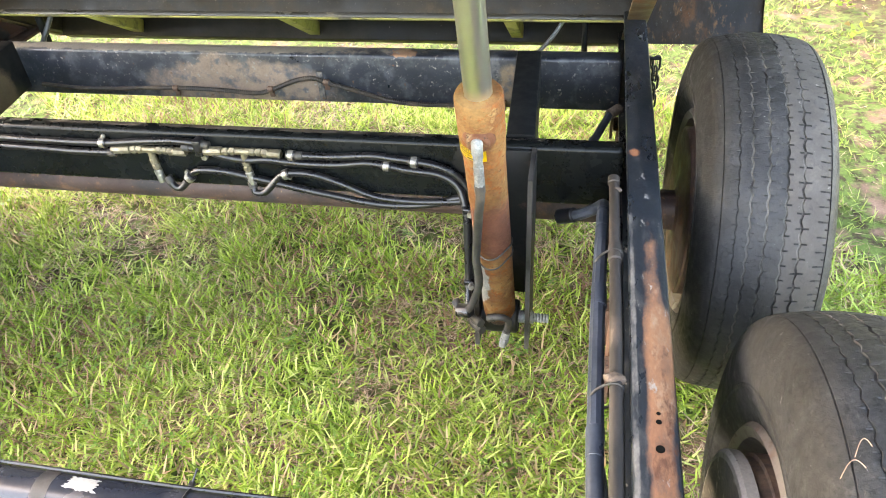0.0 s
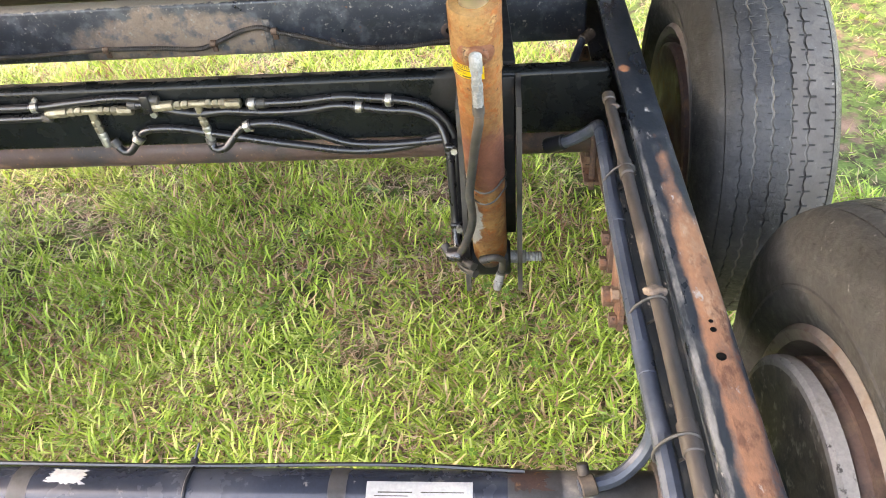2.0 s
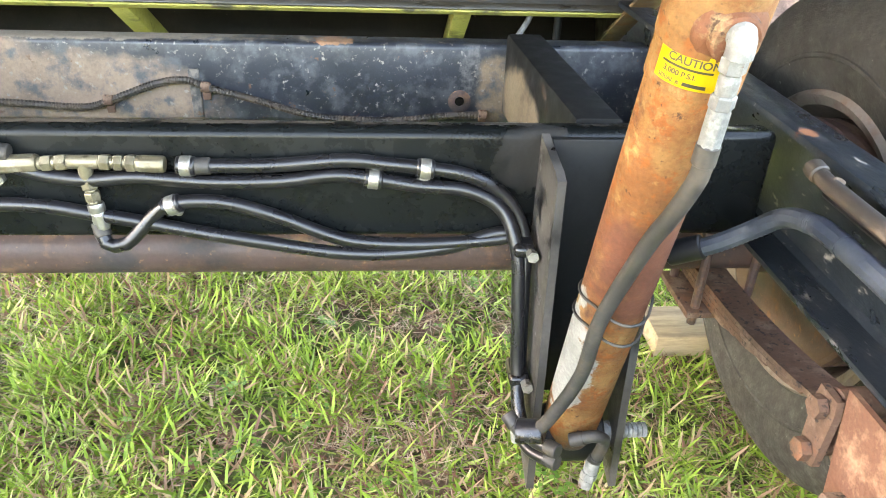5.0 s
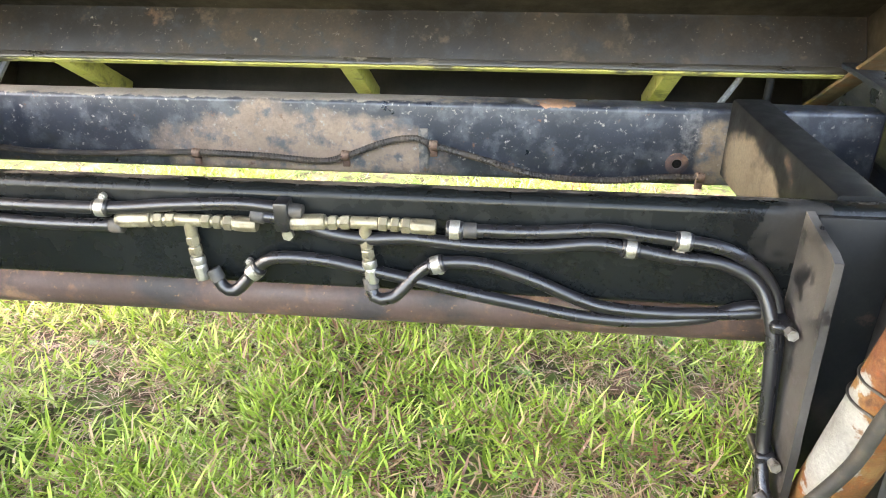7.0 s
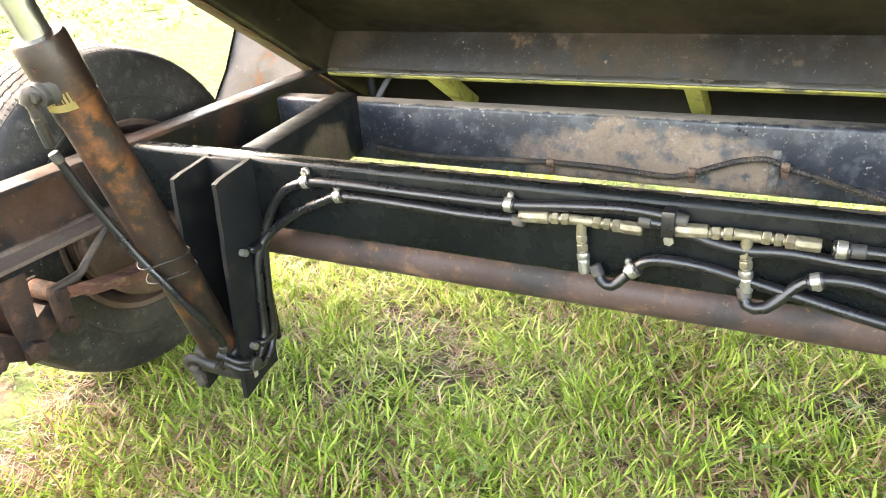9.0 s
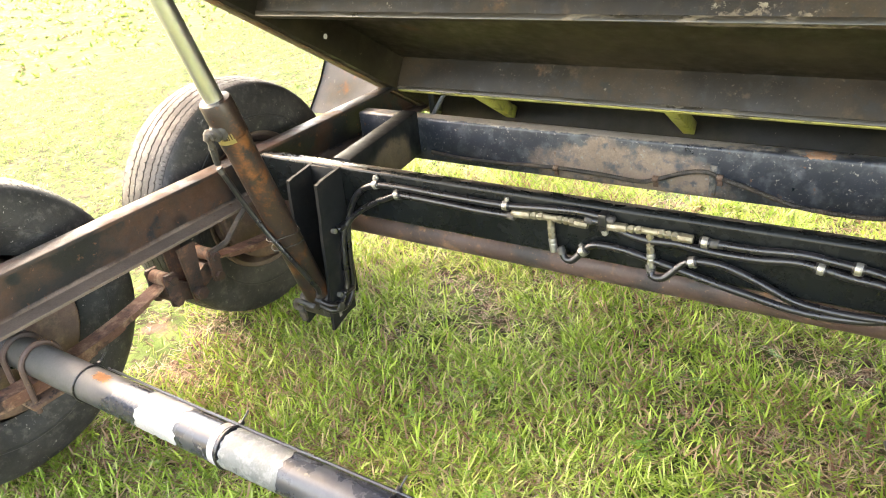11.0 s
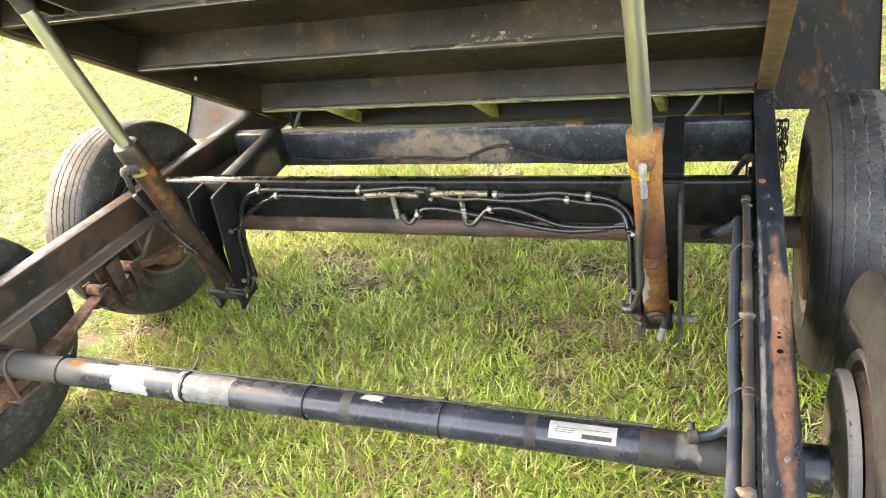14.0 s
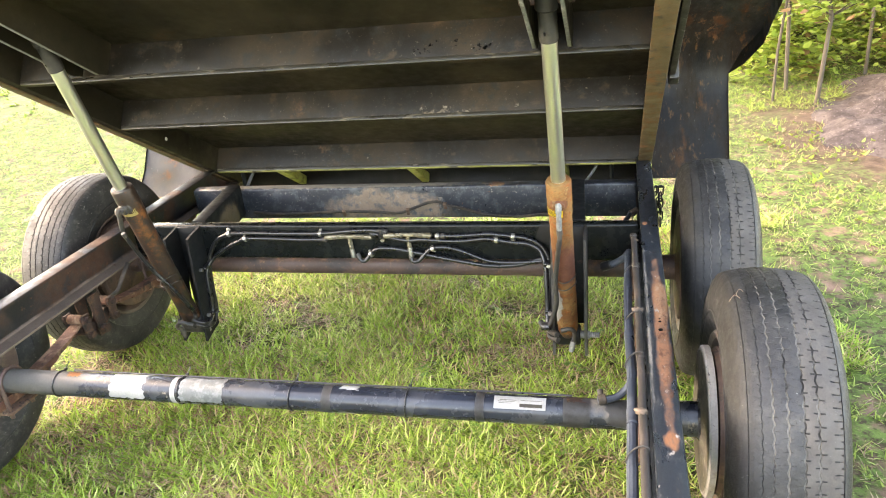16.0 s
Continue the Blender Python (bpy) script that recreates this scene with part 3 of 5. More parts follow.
# short links between the cross members, in line with the cylinders
for xa, xb in ((-0.825, -0.882), (0.518, 0.499)):
    lk = prism(bmesh.new(), [(xa, 0.0425), (xa + 0.055, 0.0425), (xb + 0.055, 0.4245), (xb, 0.4245)], 2, 0.420, 0.5485)
    bmesh.ops.bevel(lk, geom=[e for e in lk.edges if abs(e.verts[0].co.z - e.verts[1].co.z) < 0.001 and abs(e.verts[0].co.y - e.verts[1].co.y) > 0.1], offset=0.005, segments=2, affect="EDGES", profile=0.5)
    part("link_channel", lk, M_black, frame_ob, "short black link between the cross members, caked with dried mud")
part("weld_hole", rod((0.428, 0.4235, 0.438), (0.428, 0.4262, 0.438), 0.0075, 16), M_pit, cm2)
part("rust_ring", lathe(bmesh.new(), [(0, 0.008), (0.001, 0.009), (0.001, 0.017), (0, 0.019)], (0, -1, 0), (0.428, 0.4248, 0.438), 20), M_rust, cm2)
part("strap_plate", wavy(Box((0.001, 0.4205, 0.408), (0.017, 0.4255, 0.486), 0.0015), 0.0006, 60), M_strap, cm2, "narrow welded strap under flaking paint")


# ---- cylinder mounting plates, under the first cross member ----
def mount_plate(x, t=0.009):
    """Flame-cut plate: straight front edge running down to a point, slanted foot, notched upper corner."""
    rnd = random.Random(int(x * 1000))
    front = [(-0.090 - 0.032 * k / 14 + rnd.uniform(-0.0012, 0.0012), 0.532 - 0.387 * k / 14) for k in range(15)]
    top = [(-0.0005, 0.547)] + [(-0.015 * k, 0.547 - 0.0022 * k + rnd.uniform(-0.0012, 0.0012)) for k in range(1, 6)]
    poly = top + front + [(-0.100, 0.152), (-0.062, 0.164), (-0.030, 0.168), (-0.026, 0.30), (-0.0005, 0.40)]
    return prism(bmesh.new(), poly, 0, x - t / 2, x + t / 2)


for x in (0.476, 0.576, -0.858, -0.770):
    plate = part("mount_plate", mount_plate(x), M_mount if x > 0 else M_black, frame_ob, "black welded plate holding a cylinder pin")
part("paint_chip", wavy(Box((-0.7660, -0.095, 0.172), (-0.7648, -0.085, 0.196), 0.0004), 0.0008, 90), M_plate, plate, "pale chip in the paint")
for x in (0.526, -0.814):
    part("mount_web", Box((x - 0.044, -0.012, 0.20), (x + 0.044, -0.003, 0.545), 0.002), M_black, frame_ob)

# ---- dump bed, raised ----
SL = radians(32.0)
BD, BU, BP = V(0, -math.cos(SL), math.sin(SL)), V(0, math.sin(SL), math.cos(SL)), V(0, 0.35, 0.72)
BM = Matrix(((1, 0, 0, 0), (0, BD.y, BU.y, BP.y), (0, BD.z, BU.z, BP.z), (0, 0, 0, 1)))     # (x, along, up) of the bed to the world
bed = thing("dump_bed", BM @ V(CX, 0, 0.1), "raised black steel dump bed, dusty underside with ribs", "dump bed")


def bedpart(name, bm, material, label="", parent=None):
    bmesh.ops.transform(bm, matrix=BM, verts=bm.verts)
    bmesh.ops.recalc_face_normals(bm, faces=bm.faces)
    return part(name, bm, material, parent or bed, label)


S0, S1, RH = -0.672, 1.80, 0.105
bedpart("floor_sheet", Box((XL - 0.056, S0, RH), (0.796, S1, RH + 0.006), 0), M_bed, "dusty black sheet floor seen from below")
for s in (-0.335, 0.305, 0.757, 1.30):
    b = bmesh.new()
    # bent channel: web towards the raised end, lower flange running back
    prism(b, [(s, RH), (s, 0.008), (s - 0.003, 0.002), (s - 0.010, 0.0), (s - 0.020, 0.0), (s - 0.020, 0.006), (s - 0.010, 0.006), (s - 0.006, 0.010), (s - 0.006, RH)], 0, XL + 0.002, 0.781)
    rib = bedpart("rib", b, M_rib, "dusty black pressed channel rib")
    bedpart("rib_edge", Box((XL + 0.003, s - 0.0045, -0.0010), (0.780, s + 0.0008, 0.012), 0.0015), M_edge, "scuffed lower edge with a painted highlight", rib)
    if s < 0:
        bedpart("flange", Box((XL + 0.003, s - 0.022, -0.0040), (0.780, s - 0.0055, -0.0003), 0.001), M_flange, "worn lower flange with the grass glow painted in", rib)
for x in (-0.765, -0.17, 0.452):
    bedpart("stringer", Box((x - 0.017, S0 + 0.052, 0.0), (x + 0.017, -0.36, 0.04), 0.003), M_flange, "stringer towards the hinge, olive from painted grass glow")
sb = bedpart("side_beam", Box((0.745, S0 + 0.051, -0.0085), (0.795, S1, -0.0005), 0.002), M_bedside, "olive-brown rusty side beam")
bedpart("beam_web", Box((0.782, S0, 0.0), (0.795, S1, RH - 0.0005), 0.002), M_bed, "", sb)
bedpart("side_beam", Box((XL - 0.056, S0, 0.0), (XL + 0.001, S1, RH - 0.0005), 0.004), M_bed, "black side beam with a bare lower edge")
lb = [o for o in bed.children if o.name.startswith("side_beam")][-1]
bedpart("beam_flange", Box((XL - 0.056, S0, -0.0065), (XL - 0.026, S1, -0.0005), 0.002), M_bedside, "olive worn lower flange with the grass glow painted in", lb)
bedpart("paint_chip", rod((XL + 0.0012, 0.04, 0.04), (XL + 0.0022, 0.04, 0.04), 0.0075, 16), M_white, "", lb)
bedpart("fender_bracket", Box((0.8025, 0.50, 0.0), (0.828, 0.55, 0.05), 0.003), M_mount, "grey bracket beside the fender")
bedpart("wall_lip", Box((0.8025, 0.551, 0.008), (0.819, S1, 0.036), 0.002), M_mount, "dark grey lip under the bed wall")
bedpart("tail_beam", Box((XL + 0.002, S0, -0.012), (0.781, S0 + 0.05, RH - 0.0005), 0.004), M_bed, "dark tail beam of the bed")
for x0, x1 in ((0.7965, 0.802), (-1.113, -1.1065)):
    bedpart("bed_wall", Box((x0, S0, 0.04), (x1, S1, 0.62), 0.001), M_bed, "black bed side wall")
bedpart("bed_wall", Box((XL - 0.05, S1 - 0.006, RH), (0.796, S1, 0.62), 0.001), M_bed)


# fenders bolted to the bed's sides, seen from below
def fender(x0, x1, flare, low=-0.03):
    prof = [(-0.500, low), (-0.525, 0.06), (-0.53, 0.30), (-0.515, 0.40), (-0.46, 0.47), (-0.36, 0.51), (-0.2, 0.52), (0.0, 0.52), (0.5, 0.52), (1.0, 0.52), (1.30, 0.50), (1.42, 0.40), (1.46, 0.2)]
    b = bmesh.new()
    n = 8
    rows = []
    for a, h in prof:
        xe = x1 + flare * min(1, max(0, (h - 0.44) / 0.07))
        row = [b.verts.new((x0 + (xe - x0) * k / n, a + 0.004 * noise.noise(V(k * 0.7, a * 5, x0)), h)) for k in range(n + 1)]
        if h > 0.45:
            row.append(b.verts.new((xe + flare * 0.05, a + 0.01, h - 0.06)))
        else:
            row.append(b.verts.new((xe, a + 0.008, h - 0.004)))
        rows.append(row)
    for A, B in zip(rows, rows[1:]):
        for k in range(n + 1):
            b.faces.new((A[k], A[k + 1], B[k + 1], B[k]))
    bmesh.ops.solidify(b, geom=b.faces[:], thickness=0.003)
    return b


bedpart("fender", fender(0.8035, 1.10, 0.10), M_fender, "rusty blue-black fender hanging from the bed")
bedpart("fender", fender(-1.1145, -1.55, -0.05, -0.075), M_fender_l, "rusty blue-black fender hanging from the bed")
# cylinder lugs under the bed
for x in (0.518, -0.788):
    for dx in (-0.042, 0.042):
        b = bmesh.new()
        prism(b, [(1.27, RH), (0.764, RH), (0.764, 0.012), (0.80, 0.0), (1.27, 0.0)], 0, x + dx - 0.005, x + dx + 0.005)
        lug = bedpart("cylinder_lug", b, M_bed, "black lug plate")
        bedpart("worn_edge", Box((x + dx - 0.0045, 0.80, -0.0018), (x + dx + 0.0045, 1.268, -0.0003), 0.0005), M_fit, "scraped bare edge", lug)


# ---- hydraulic cylinders ----
def hydraulic_cylinder(x, material, tag, foot_z=0.195, dy=-0.105, ix=0.0):
    base = V(x, dy, foot_z)
    ax = V(ix, -0.290, 0.957).normalized()
    at = lambda d: base + ax * d
    c = thing("hydraulic_cylinder", base, tag, "hydraulic cylinder", "dump bed cylinders")
    body = bmesh.new()
    lathe(body, [(0.030, 0.0), (0.030, 0.026), (0.038, 0.032), (0.52, 0.032), (0.5205, 0.0335), (0.548, 0.0335), (0.549, 0.0325), (0.552, 0.0325), (0.553, 0.0345), (0.628, 0.0345), (0.6325, 0.032), (0.634, 0.0197), (0.62, 0.0197)], ax, base, 40)
    wavy(body, 0.0006, 30)
    part("barrel", body, material, c)
    part("rod", lathe(bmesh.new(), [(0.60, 0.0195), (1.06, 0.0195)], ax, base, 32), M_chrome, c, "smooth chrome rod reflecting the grass")
    end = lathe(bmesh.new(), [(1.030, 0.019), (1.030, 0.0215), (1.035, 0.0225), (1.105, 0.0225), (1.110, 0.028), (1.150, 0.028), (1.157, 0.02), (1.157, 0)], ax, base, 24)
    part("rod_end", end, M_mount, c, "scuffed black rod end")
    part("rod_pin", rod(at(1.130) - V(0.062, 0, 0), at(1.130) + V(0.062, 0, 0), 0.0125), M_rust, c)
    eye = lathe(bmesh.new(), [(-0.036, 0.014), (-0.038, 0.018), (-0.038, 0.030), (-0.034, 0.034), (0.034, 0.034), (0.038, 0.030), (0.038, 0.018), (0.036, 0.014)], (1, 0, 0), at(0.024), 28)
    part("foot_eye", eye, M_black if material is M_cylR else M_mount, c)
    pin = rod(at(0.024) - V(0.066, 0, 0), at(0.024) + V(0.068, 0, 0), 0.0125)
    for k in range(5 if material is M_cylR else 0):
        rod(at(0.024) + V(0.068 + k * 0.006, 0, 0), at(0.024) + V(0.0735 + k * 0.006, 0, 0), 0.0092, 14, pin)
    part("foot_pin", pin, M_fit if material is M_cylR else M_mount, c, "greasy foot pin")
    # upper port, elbow and nut
    p = at(0.572)
    f = V(0, -0.957, -0.290)
    q = p + f * 0.030
    boss = lathe(bmesh.new(), [(-0.004, 0.0245), (0.000, 0.0225), (0.0025, 0.019), (0.004, 0.0165), (0.010, 0.0160), (0.0115, 0.0145), (0.0115, 0.0)], f, q, 28)
    part("port_boss", wavy(boss, 0.0009, 90), M_boss if material is M_cylR else M_mount, c, "rusty welded port boss")
    return c, at, f, q


cylR, atR, fR, qR = hydraulic_cylinder(0.520, M_cylR, "orange rusty hydraulic cylinder with a chrome rod", foot_z=0.182, dy=-0.084, ix=-0.003)
cylL, atL, fL, qL = hydraulic_cylinder(-0.814, M_cylL, "dark brown rusty hydraulic cylinder with a chrome rod", foot_z=0.186, dy=-0.094, ix=-0.004)


def wrap(parent_cyl, at, f, d0, d1, a0, a1, r, name, material, label=""):
    """A sticker round the barrel from d0 to d1 along it and from angle a0 to a1 (0 faces the camera side, positive towards +x)."""
    ax = (at(1) - at(0)).normalized()
    sx = V(1, 0, 0)
    b = bmesh.new()
    rows = []
    for i in range(5):
        rows.append([b.verts.new(at(d0 + (d1 - d0) * i / 4) + (f * math.cos(a) + sx * math.sin(a)) * r) for a in [a0 + (a1 - a0) * k / 14 for k in range(15)]])
    for A, B in zip(rows, rows[1:]):
        for k in range(14):
            b.faces.new((A[k], A[k + 1], B[k + 1], B[k]))
    bmesh.ops.solidify(b, geom=b.faces[:], thickness=-0.0003)
    return part(name, b, material, parent_cyl, label)


def wrap_text(parent, at, f, d, a, r, text, size, material):
    cu = bpy.data.curves.new("print", "FONT")
    cu.body, cu.size, cu.align_x, cu.align_y = text, size, "CENTER", "CENTER"
    cu.offset = size * 0.018
    tmp = new("print_tmp", cu)
    me = bpy.data.meshes.new_from_object(tmp.evaluated_get(bpy.context.evaluated_depsgraph_get()))
    bpy.data.objects.remove(tmp)
    b = bmesh.new()
    b.from_mesh(me)
    for v in b.verts:
        w = a + v.co.x / r
        v.co = at(d + v.co.y) + (f * math.cos(w) + V(1, 0, 0) * math.sin(w)) * r
    return part("print", b, material, parent)


st = wrap(cylR, atR, fR, 0.530, 0.5555, -1.25, 0.28, 0.0345, "caution_sticker", M_yellow, "yellow caution sticker with dark print")
wrap_text(st, atR, fR, 0.5496, -0.50, 0.0351, "CAUTION", 0.0080, M_ink)
wrap_text(st, atR, fR, 0.5397, -0.72, 0.0351, "3,000 P.S.I.", 0.0054, M_ink)
wrap_text(st, atR, fR, 0.5335, -0.90, 0.0351, "SERIAL #", 0.0042, M_ink)
for d_, h_, a0, a1 in ((0.5445, 0.0008, -1.12, -0.10), (0.5335, 0.0013, -0.60, -0.16)):
    wrap(st, atR, fR, d_ - h_, d_ + h_, a0, a1, 0.0350, "print_bar", M_ink)
wrap(cylL, atL, fL, 0.543, 0.567, -0.36, 1.0, 0.0345, "faded_sticker", M_faded, "faded yellow sticker")


# ---- hoses ----
def hose(name, pts, r, material, label, dust=None):
    b = tube(bmesh.new(), spline(pts, 0.008), r, 12)
    base = Vector(pts[0])
    ob = part(name, b, material, None, "", base)
    p = [Vector(q) for q in pts]
    for a, c in ((p[0], p[1]), (p[-1], p[-2])):
        d = (c - a).normalized()
        part("end_sleeve", rod(a - d * 0.002, a + d * 0.014, r * 1.16, 16), M_hosedust, ob, "crimped rubber sleeve end")
    return tagged(ob, label, "hose")


HR, Y1 = 0.0076, -0.0125
P = lambda row, y=Y1: [(x, y if len(r_) == 0 else r_[0], z) for x, z, *r_ in row]
hose("hydraulic_hose", P([(-0.788, 0.222, -0.132), (-0.760, 0.205, -0.118), (-0.754, 0.200, -0.075), (-0.755, 0.235, -0.040), (-0.756, 0.32, -0.030), (-0.752, 0.40, -0.022), (-0.738, 0.452), (-0.705, 0.495), (-0.656, 0.519), (-0.580, 0.524), (-0.450, 0.522), (-0.308, 0.522), (-0.225, 0.529), (-0.148, 0.534), (-0.100, 0.531), (-0.072, 0.527)]), HR, M_hose, "glossy black hydraulic hose clipped to the cross member")
hose("hydraulic_hose", P([(-0.796, 0.240, -0.134), (-0.762, 0.222, -0.122), (-0.756, 0.214, -0.090), (-0.756, 0.245, -0.060), (-0.757, 0.32, -0.050), (-0.756, 0.385, -0.038), (-0.735, 0.425, -0.02), (-0.680, 0.464), (-0.625, 0.490), (-0.585, 0.503), (-0.470, 0.502), (-0.380, 0.499), (-0.288, 0.500)]), HR, M_hose, "glossy black hydraulic hose clipped to the cross member")
hose("hydraulic_hose", P([(-0.128, 0.521), (-0.083, 0.516), (-0.045, 0.503), (0.000, 0.497), (0.050, 0.500), (0.122, 0.495), (0.194, 0.496), (0.252, 0.503), (0.293, 0.499), (0.340, 0.491), (0.395, 0.485), (0.433, 0.465, -0.020), (0.449, 0.425, -0.040), (0.453, 0.36, -0.058), (0.455, 0.29, -0.076), (0.457, 0.250, -0.100), (0.466, 0.236, -0.130), (0.490, 0.242, -0.158)]), HR, M_hose, "black hydraulic hose bending down the mounting plate")
hose("hydraulic_hose", P([(0.112, 0.513), (0.187, 0.514), (0.262, 0.520), (0.309, 0.516), (0.345, 0.512), (0.395, 0.503), (0.436, 0.478), (0.459, 0.435, -0.022), (0.461, 0.37, -0.042), (0.461, 0.29, -0.062), (0.459, 0.232, -0.090), (0.466, 0.216, -0.126), (0.492, 0.222, -0.156)]), HR, M_hose, "black hydraulic hose bending down the mounting plate")
hose("hydraulic_hose", P([(-0.186, 0.446), (-0.176, 0.427, -0.016), (-0.160, 0.423, -0.018), (-0.139, 0.443), (-0.112, 0.466), (-0.054, 0.467), (0.000, 0.457), (0.050, 0.447), (0.110, 0.434), (0.174, 0.422), (0.250, 0.409), (0.312, 0.407), (0.377, 0.415), (0.425, 0.430, 0.0525 - 0.062), (0.457, 0.434, -0.012)]), HR, M_hose, "black hydraulic hose looping along the cross member")
hose("hydraulic_hose", P([(0.002, 0.446), (0.008, 0.426, -0.02), (0.030, 0.427, -0.022), (0.060, 0.456), (0.083, 0.470), (0.134, 0.471), (0.190, 0.454), (0.241, 0.432), (0.279, 0.422), (0.346, 0.419), (0.420, 0.424), (0.457, 0.430)]), HR, M_hose, "black hydraulic hose looping along the cross member")
# return lines from the cylinders' upper ports
topR = qR + fR * 0.004
neckR, wayR = topR + V(0, -0.012, 0.004), V(0, 0.016, -0.11).normalized()
endR = neckR + wayR * 0.089
on = lambda d, dx, up=0.039: atR(d) + fR * up + V(dx, 0, 0)
hose("cylinder_hose", [endR - wayR * 0.012, endR + wayR * 0.012, on(0.440, -0.006, 0.056), on(0.400, -0.011, 0.047), on(0.318, -0.021), on(0.278, -0.025), on(0.205, -0.025), on(0.140, -0.041, 0.042), on(0.108, -0.056, 0.044), on(0.095, -0.072, 0.036), on(0.100, -0.082, 0.020)], 0.0072, M_hosedust, "dusty rubber hose running down the orange cylinder")
tagged(part("tape_wrap", wavy(rod(on(0.098, -0.074, 0.038), on(0.108, -0.048, 0.046), 0.0135, 18), 0.0022, 70), M_hose, None, "", on(0.10, -0.06)), "black tape wrapped round the hoses at the cylinder foot", "tape")
topL = qL + fL * 0.004
onL = lambda d, dx, up=0.039: atL(d) + fL * up + V(dx, 0, 0)
hose("cylinder_hose", [onL(0.480, -0.046, 0.040), onL(0.44, -0.041), onL(0.39, -0.032), onL(0.31, -0.010), onL(0.24, 0.020), onL(0.18, 0.036, 0.034), onL(0.13, 0.042, 0.026), onL(0.10, 0.040, 0.020), onL(0.075, 0.034, 0.022)], 0.0065, M_hose, "black rubber hose running down the dark cylinder")
# foot port hoses
hose("foot_hose", [atR(0.075) + V(-0.014, -0.048, 0.0), atR(0.085) + V(0.006, -0.050, 0.0), atR(0.075) + V(0.022, -0.048, 0.0), atR(0.045) + V(0.022, -0.050, 0.0), atR(0.025) + V(0.018, -0.052, 0.0)], 0.0068, M_hosedust, "short dusty hose at the cylinder foot")
hose("foot_hose", [atL(0.05) + V(0.03, -0.05, 0.0), atL(0.07) + V(-0.005, -0.06, 0.0), atL(0.05) + V(-0.028, -0.055, -0.01), atL(0.03) + V(-0.020, -0.052, -0.0)], 0.0068, M_hosedust, "short dusty hose at the cylinder foot")


def fluted(a, b_, r):
    """A crimped sleeve: one turned body with lengthwise flutes."""
    a, b_ = Vector(a), Vector(b_)
    d = (b_ - a).normalized()
    u = d.orthogonal().normalized()
    w = d.cross(u)
    bm, ln, rings = bmesh.new(), (b_ - a).length, []
    for x, s in ((0, 0.86), (0.002, 0.96), (0.005, 1.0), (ln - 0.005, 1.0), (ln - 0.002, 0.96), (ln, 0.86)):
        rings.append([bm.verts.new(a + d * x + (u * math.cos(k * math.pi / 16) + w * math.sin(k * math.pi / 16)) * r * s * (1.0 if k % 4 < 2 or s < 1 else 0.90)) for k in range(32)])
    for A, B in zip(rings, rings[1:]):
        for k in range(32):
            bm.faces.new((A[k], A[(k + 1) % 32], B[(k + 1) % 32], B[k]))
    bm.faces.new(rings[0][::-1]), bm.faces.new(rings[-1])
    return bm


def pieces(parent, a, d, rows, material):
    """Collars, hexagon nuts and crimped sleeves in a row from a along d, each a part."""
    a, d = Vector(a), Vector(d).normalized()
    x = 0.0
    for ln, r, sides in rows:
        p0, p1 = a + d * x, a + d * (x + ln)
        if sides == 6:
            part("hex_nut", tube(bmesh.new(), [p0, p0 + d * 0.0012, p1 - d * 0.0012, p1], lambda i: r * (0.9 if i in (0, 3) else 1), 6), material, parent, smooth=20)
        elif sides == 24:
            part("crimp_sleeve", fluted(p0, p1, r), material, parent)
        else:
            cb_ = lathe(bmesh.new(), [(0, 0), (0, r * 0.94), (ln * 0.2, r), (ln * 0.5, r * 1.01), (ln * 0.8, r), (ln, r * 0.94), (ln, 0)], d, p0, 18)
            part("collar", wavy(cb_, 0.0007, 120) if material is M_fit else cb_, material, parent)
        x += ln


def stack(name, a, d, rows, material, label, category="fitting"):
    c = thing(name, a, label, category)
    pieces(c, a, d, rows, material)
    return c


def tee(x, z, xl, xr, zb, label):
    c = thing("tee_fitting", (x, Y1, z), label, "fitting", "hose tees")
    y = Y1
    seg = lambda name, a, d, rows, material: pieces(c, a, d, [(l_, r_ * 0.82, s_) for l_, r_, s_ in rows], material)
    b = bmesh.new()
    rod((x - 0.016, y, z), (x + 0.016, y, z), 0.0072, 16, b), rod((x, y, z), (x, y, z - 0.020), 0.0072, 16, b)
    part("tee_body", b, M_brass, c, "brass tee body")
    seg("left_nut", (x - 0.016, y, z), (xl - x + 0.016, 0, -0.004), [(0.011, 0.0105, 6), (0.004, 0.007, 16), (0.010, 0.0105, 6), (0.004, 0.008, 16)], M_brass)
    seg("left_sleeve", (x - 0.045, y, z - 0.001), (-1, 0, -0.06), [(0.040, 0.0118, 24), (0.003, 0.0095, 16)], M_sleeve)
    seg("right_nut", (x + 0.016, y, z), (1, 0, -0.03), [(0.010, 0.0105, 6), (0.004, 0.0075, 16), (0.009, 0.0105, 6), (0.003, 0.008, 16)], M_brass)
    seg("right_sleeve", (x + 0.042, y, z - 0.001), (1, 0, -0.03), [(0.010, 0.0115, 6), (0.028, 0.0111, 24)], M_sleeve)
    seg("drop_nut", (x, y, z - 0.020), (0.10, -0.05, -1), [(0.010, 0.0100, 6), (0.003, 0.0075, 16), (0.010, 0.0100, 6), (0.003, 0.0075, 16)], M_brass)
    seg("drop_sleeve", (x + 0.0025, y - 0.001, z - 0.046), (0.12, -0.05, -1), [(0.010, 0.0105, 16), (0.020, 0.0100, 24)], M_zinc)
    return c


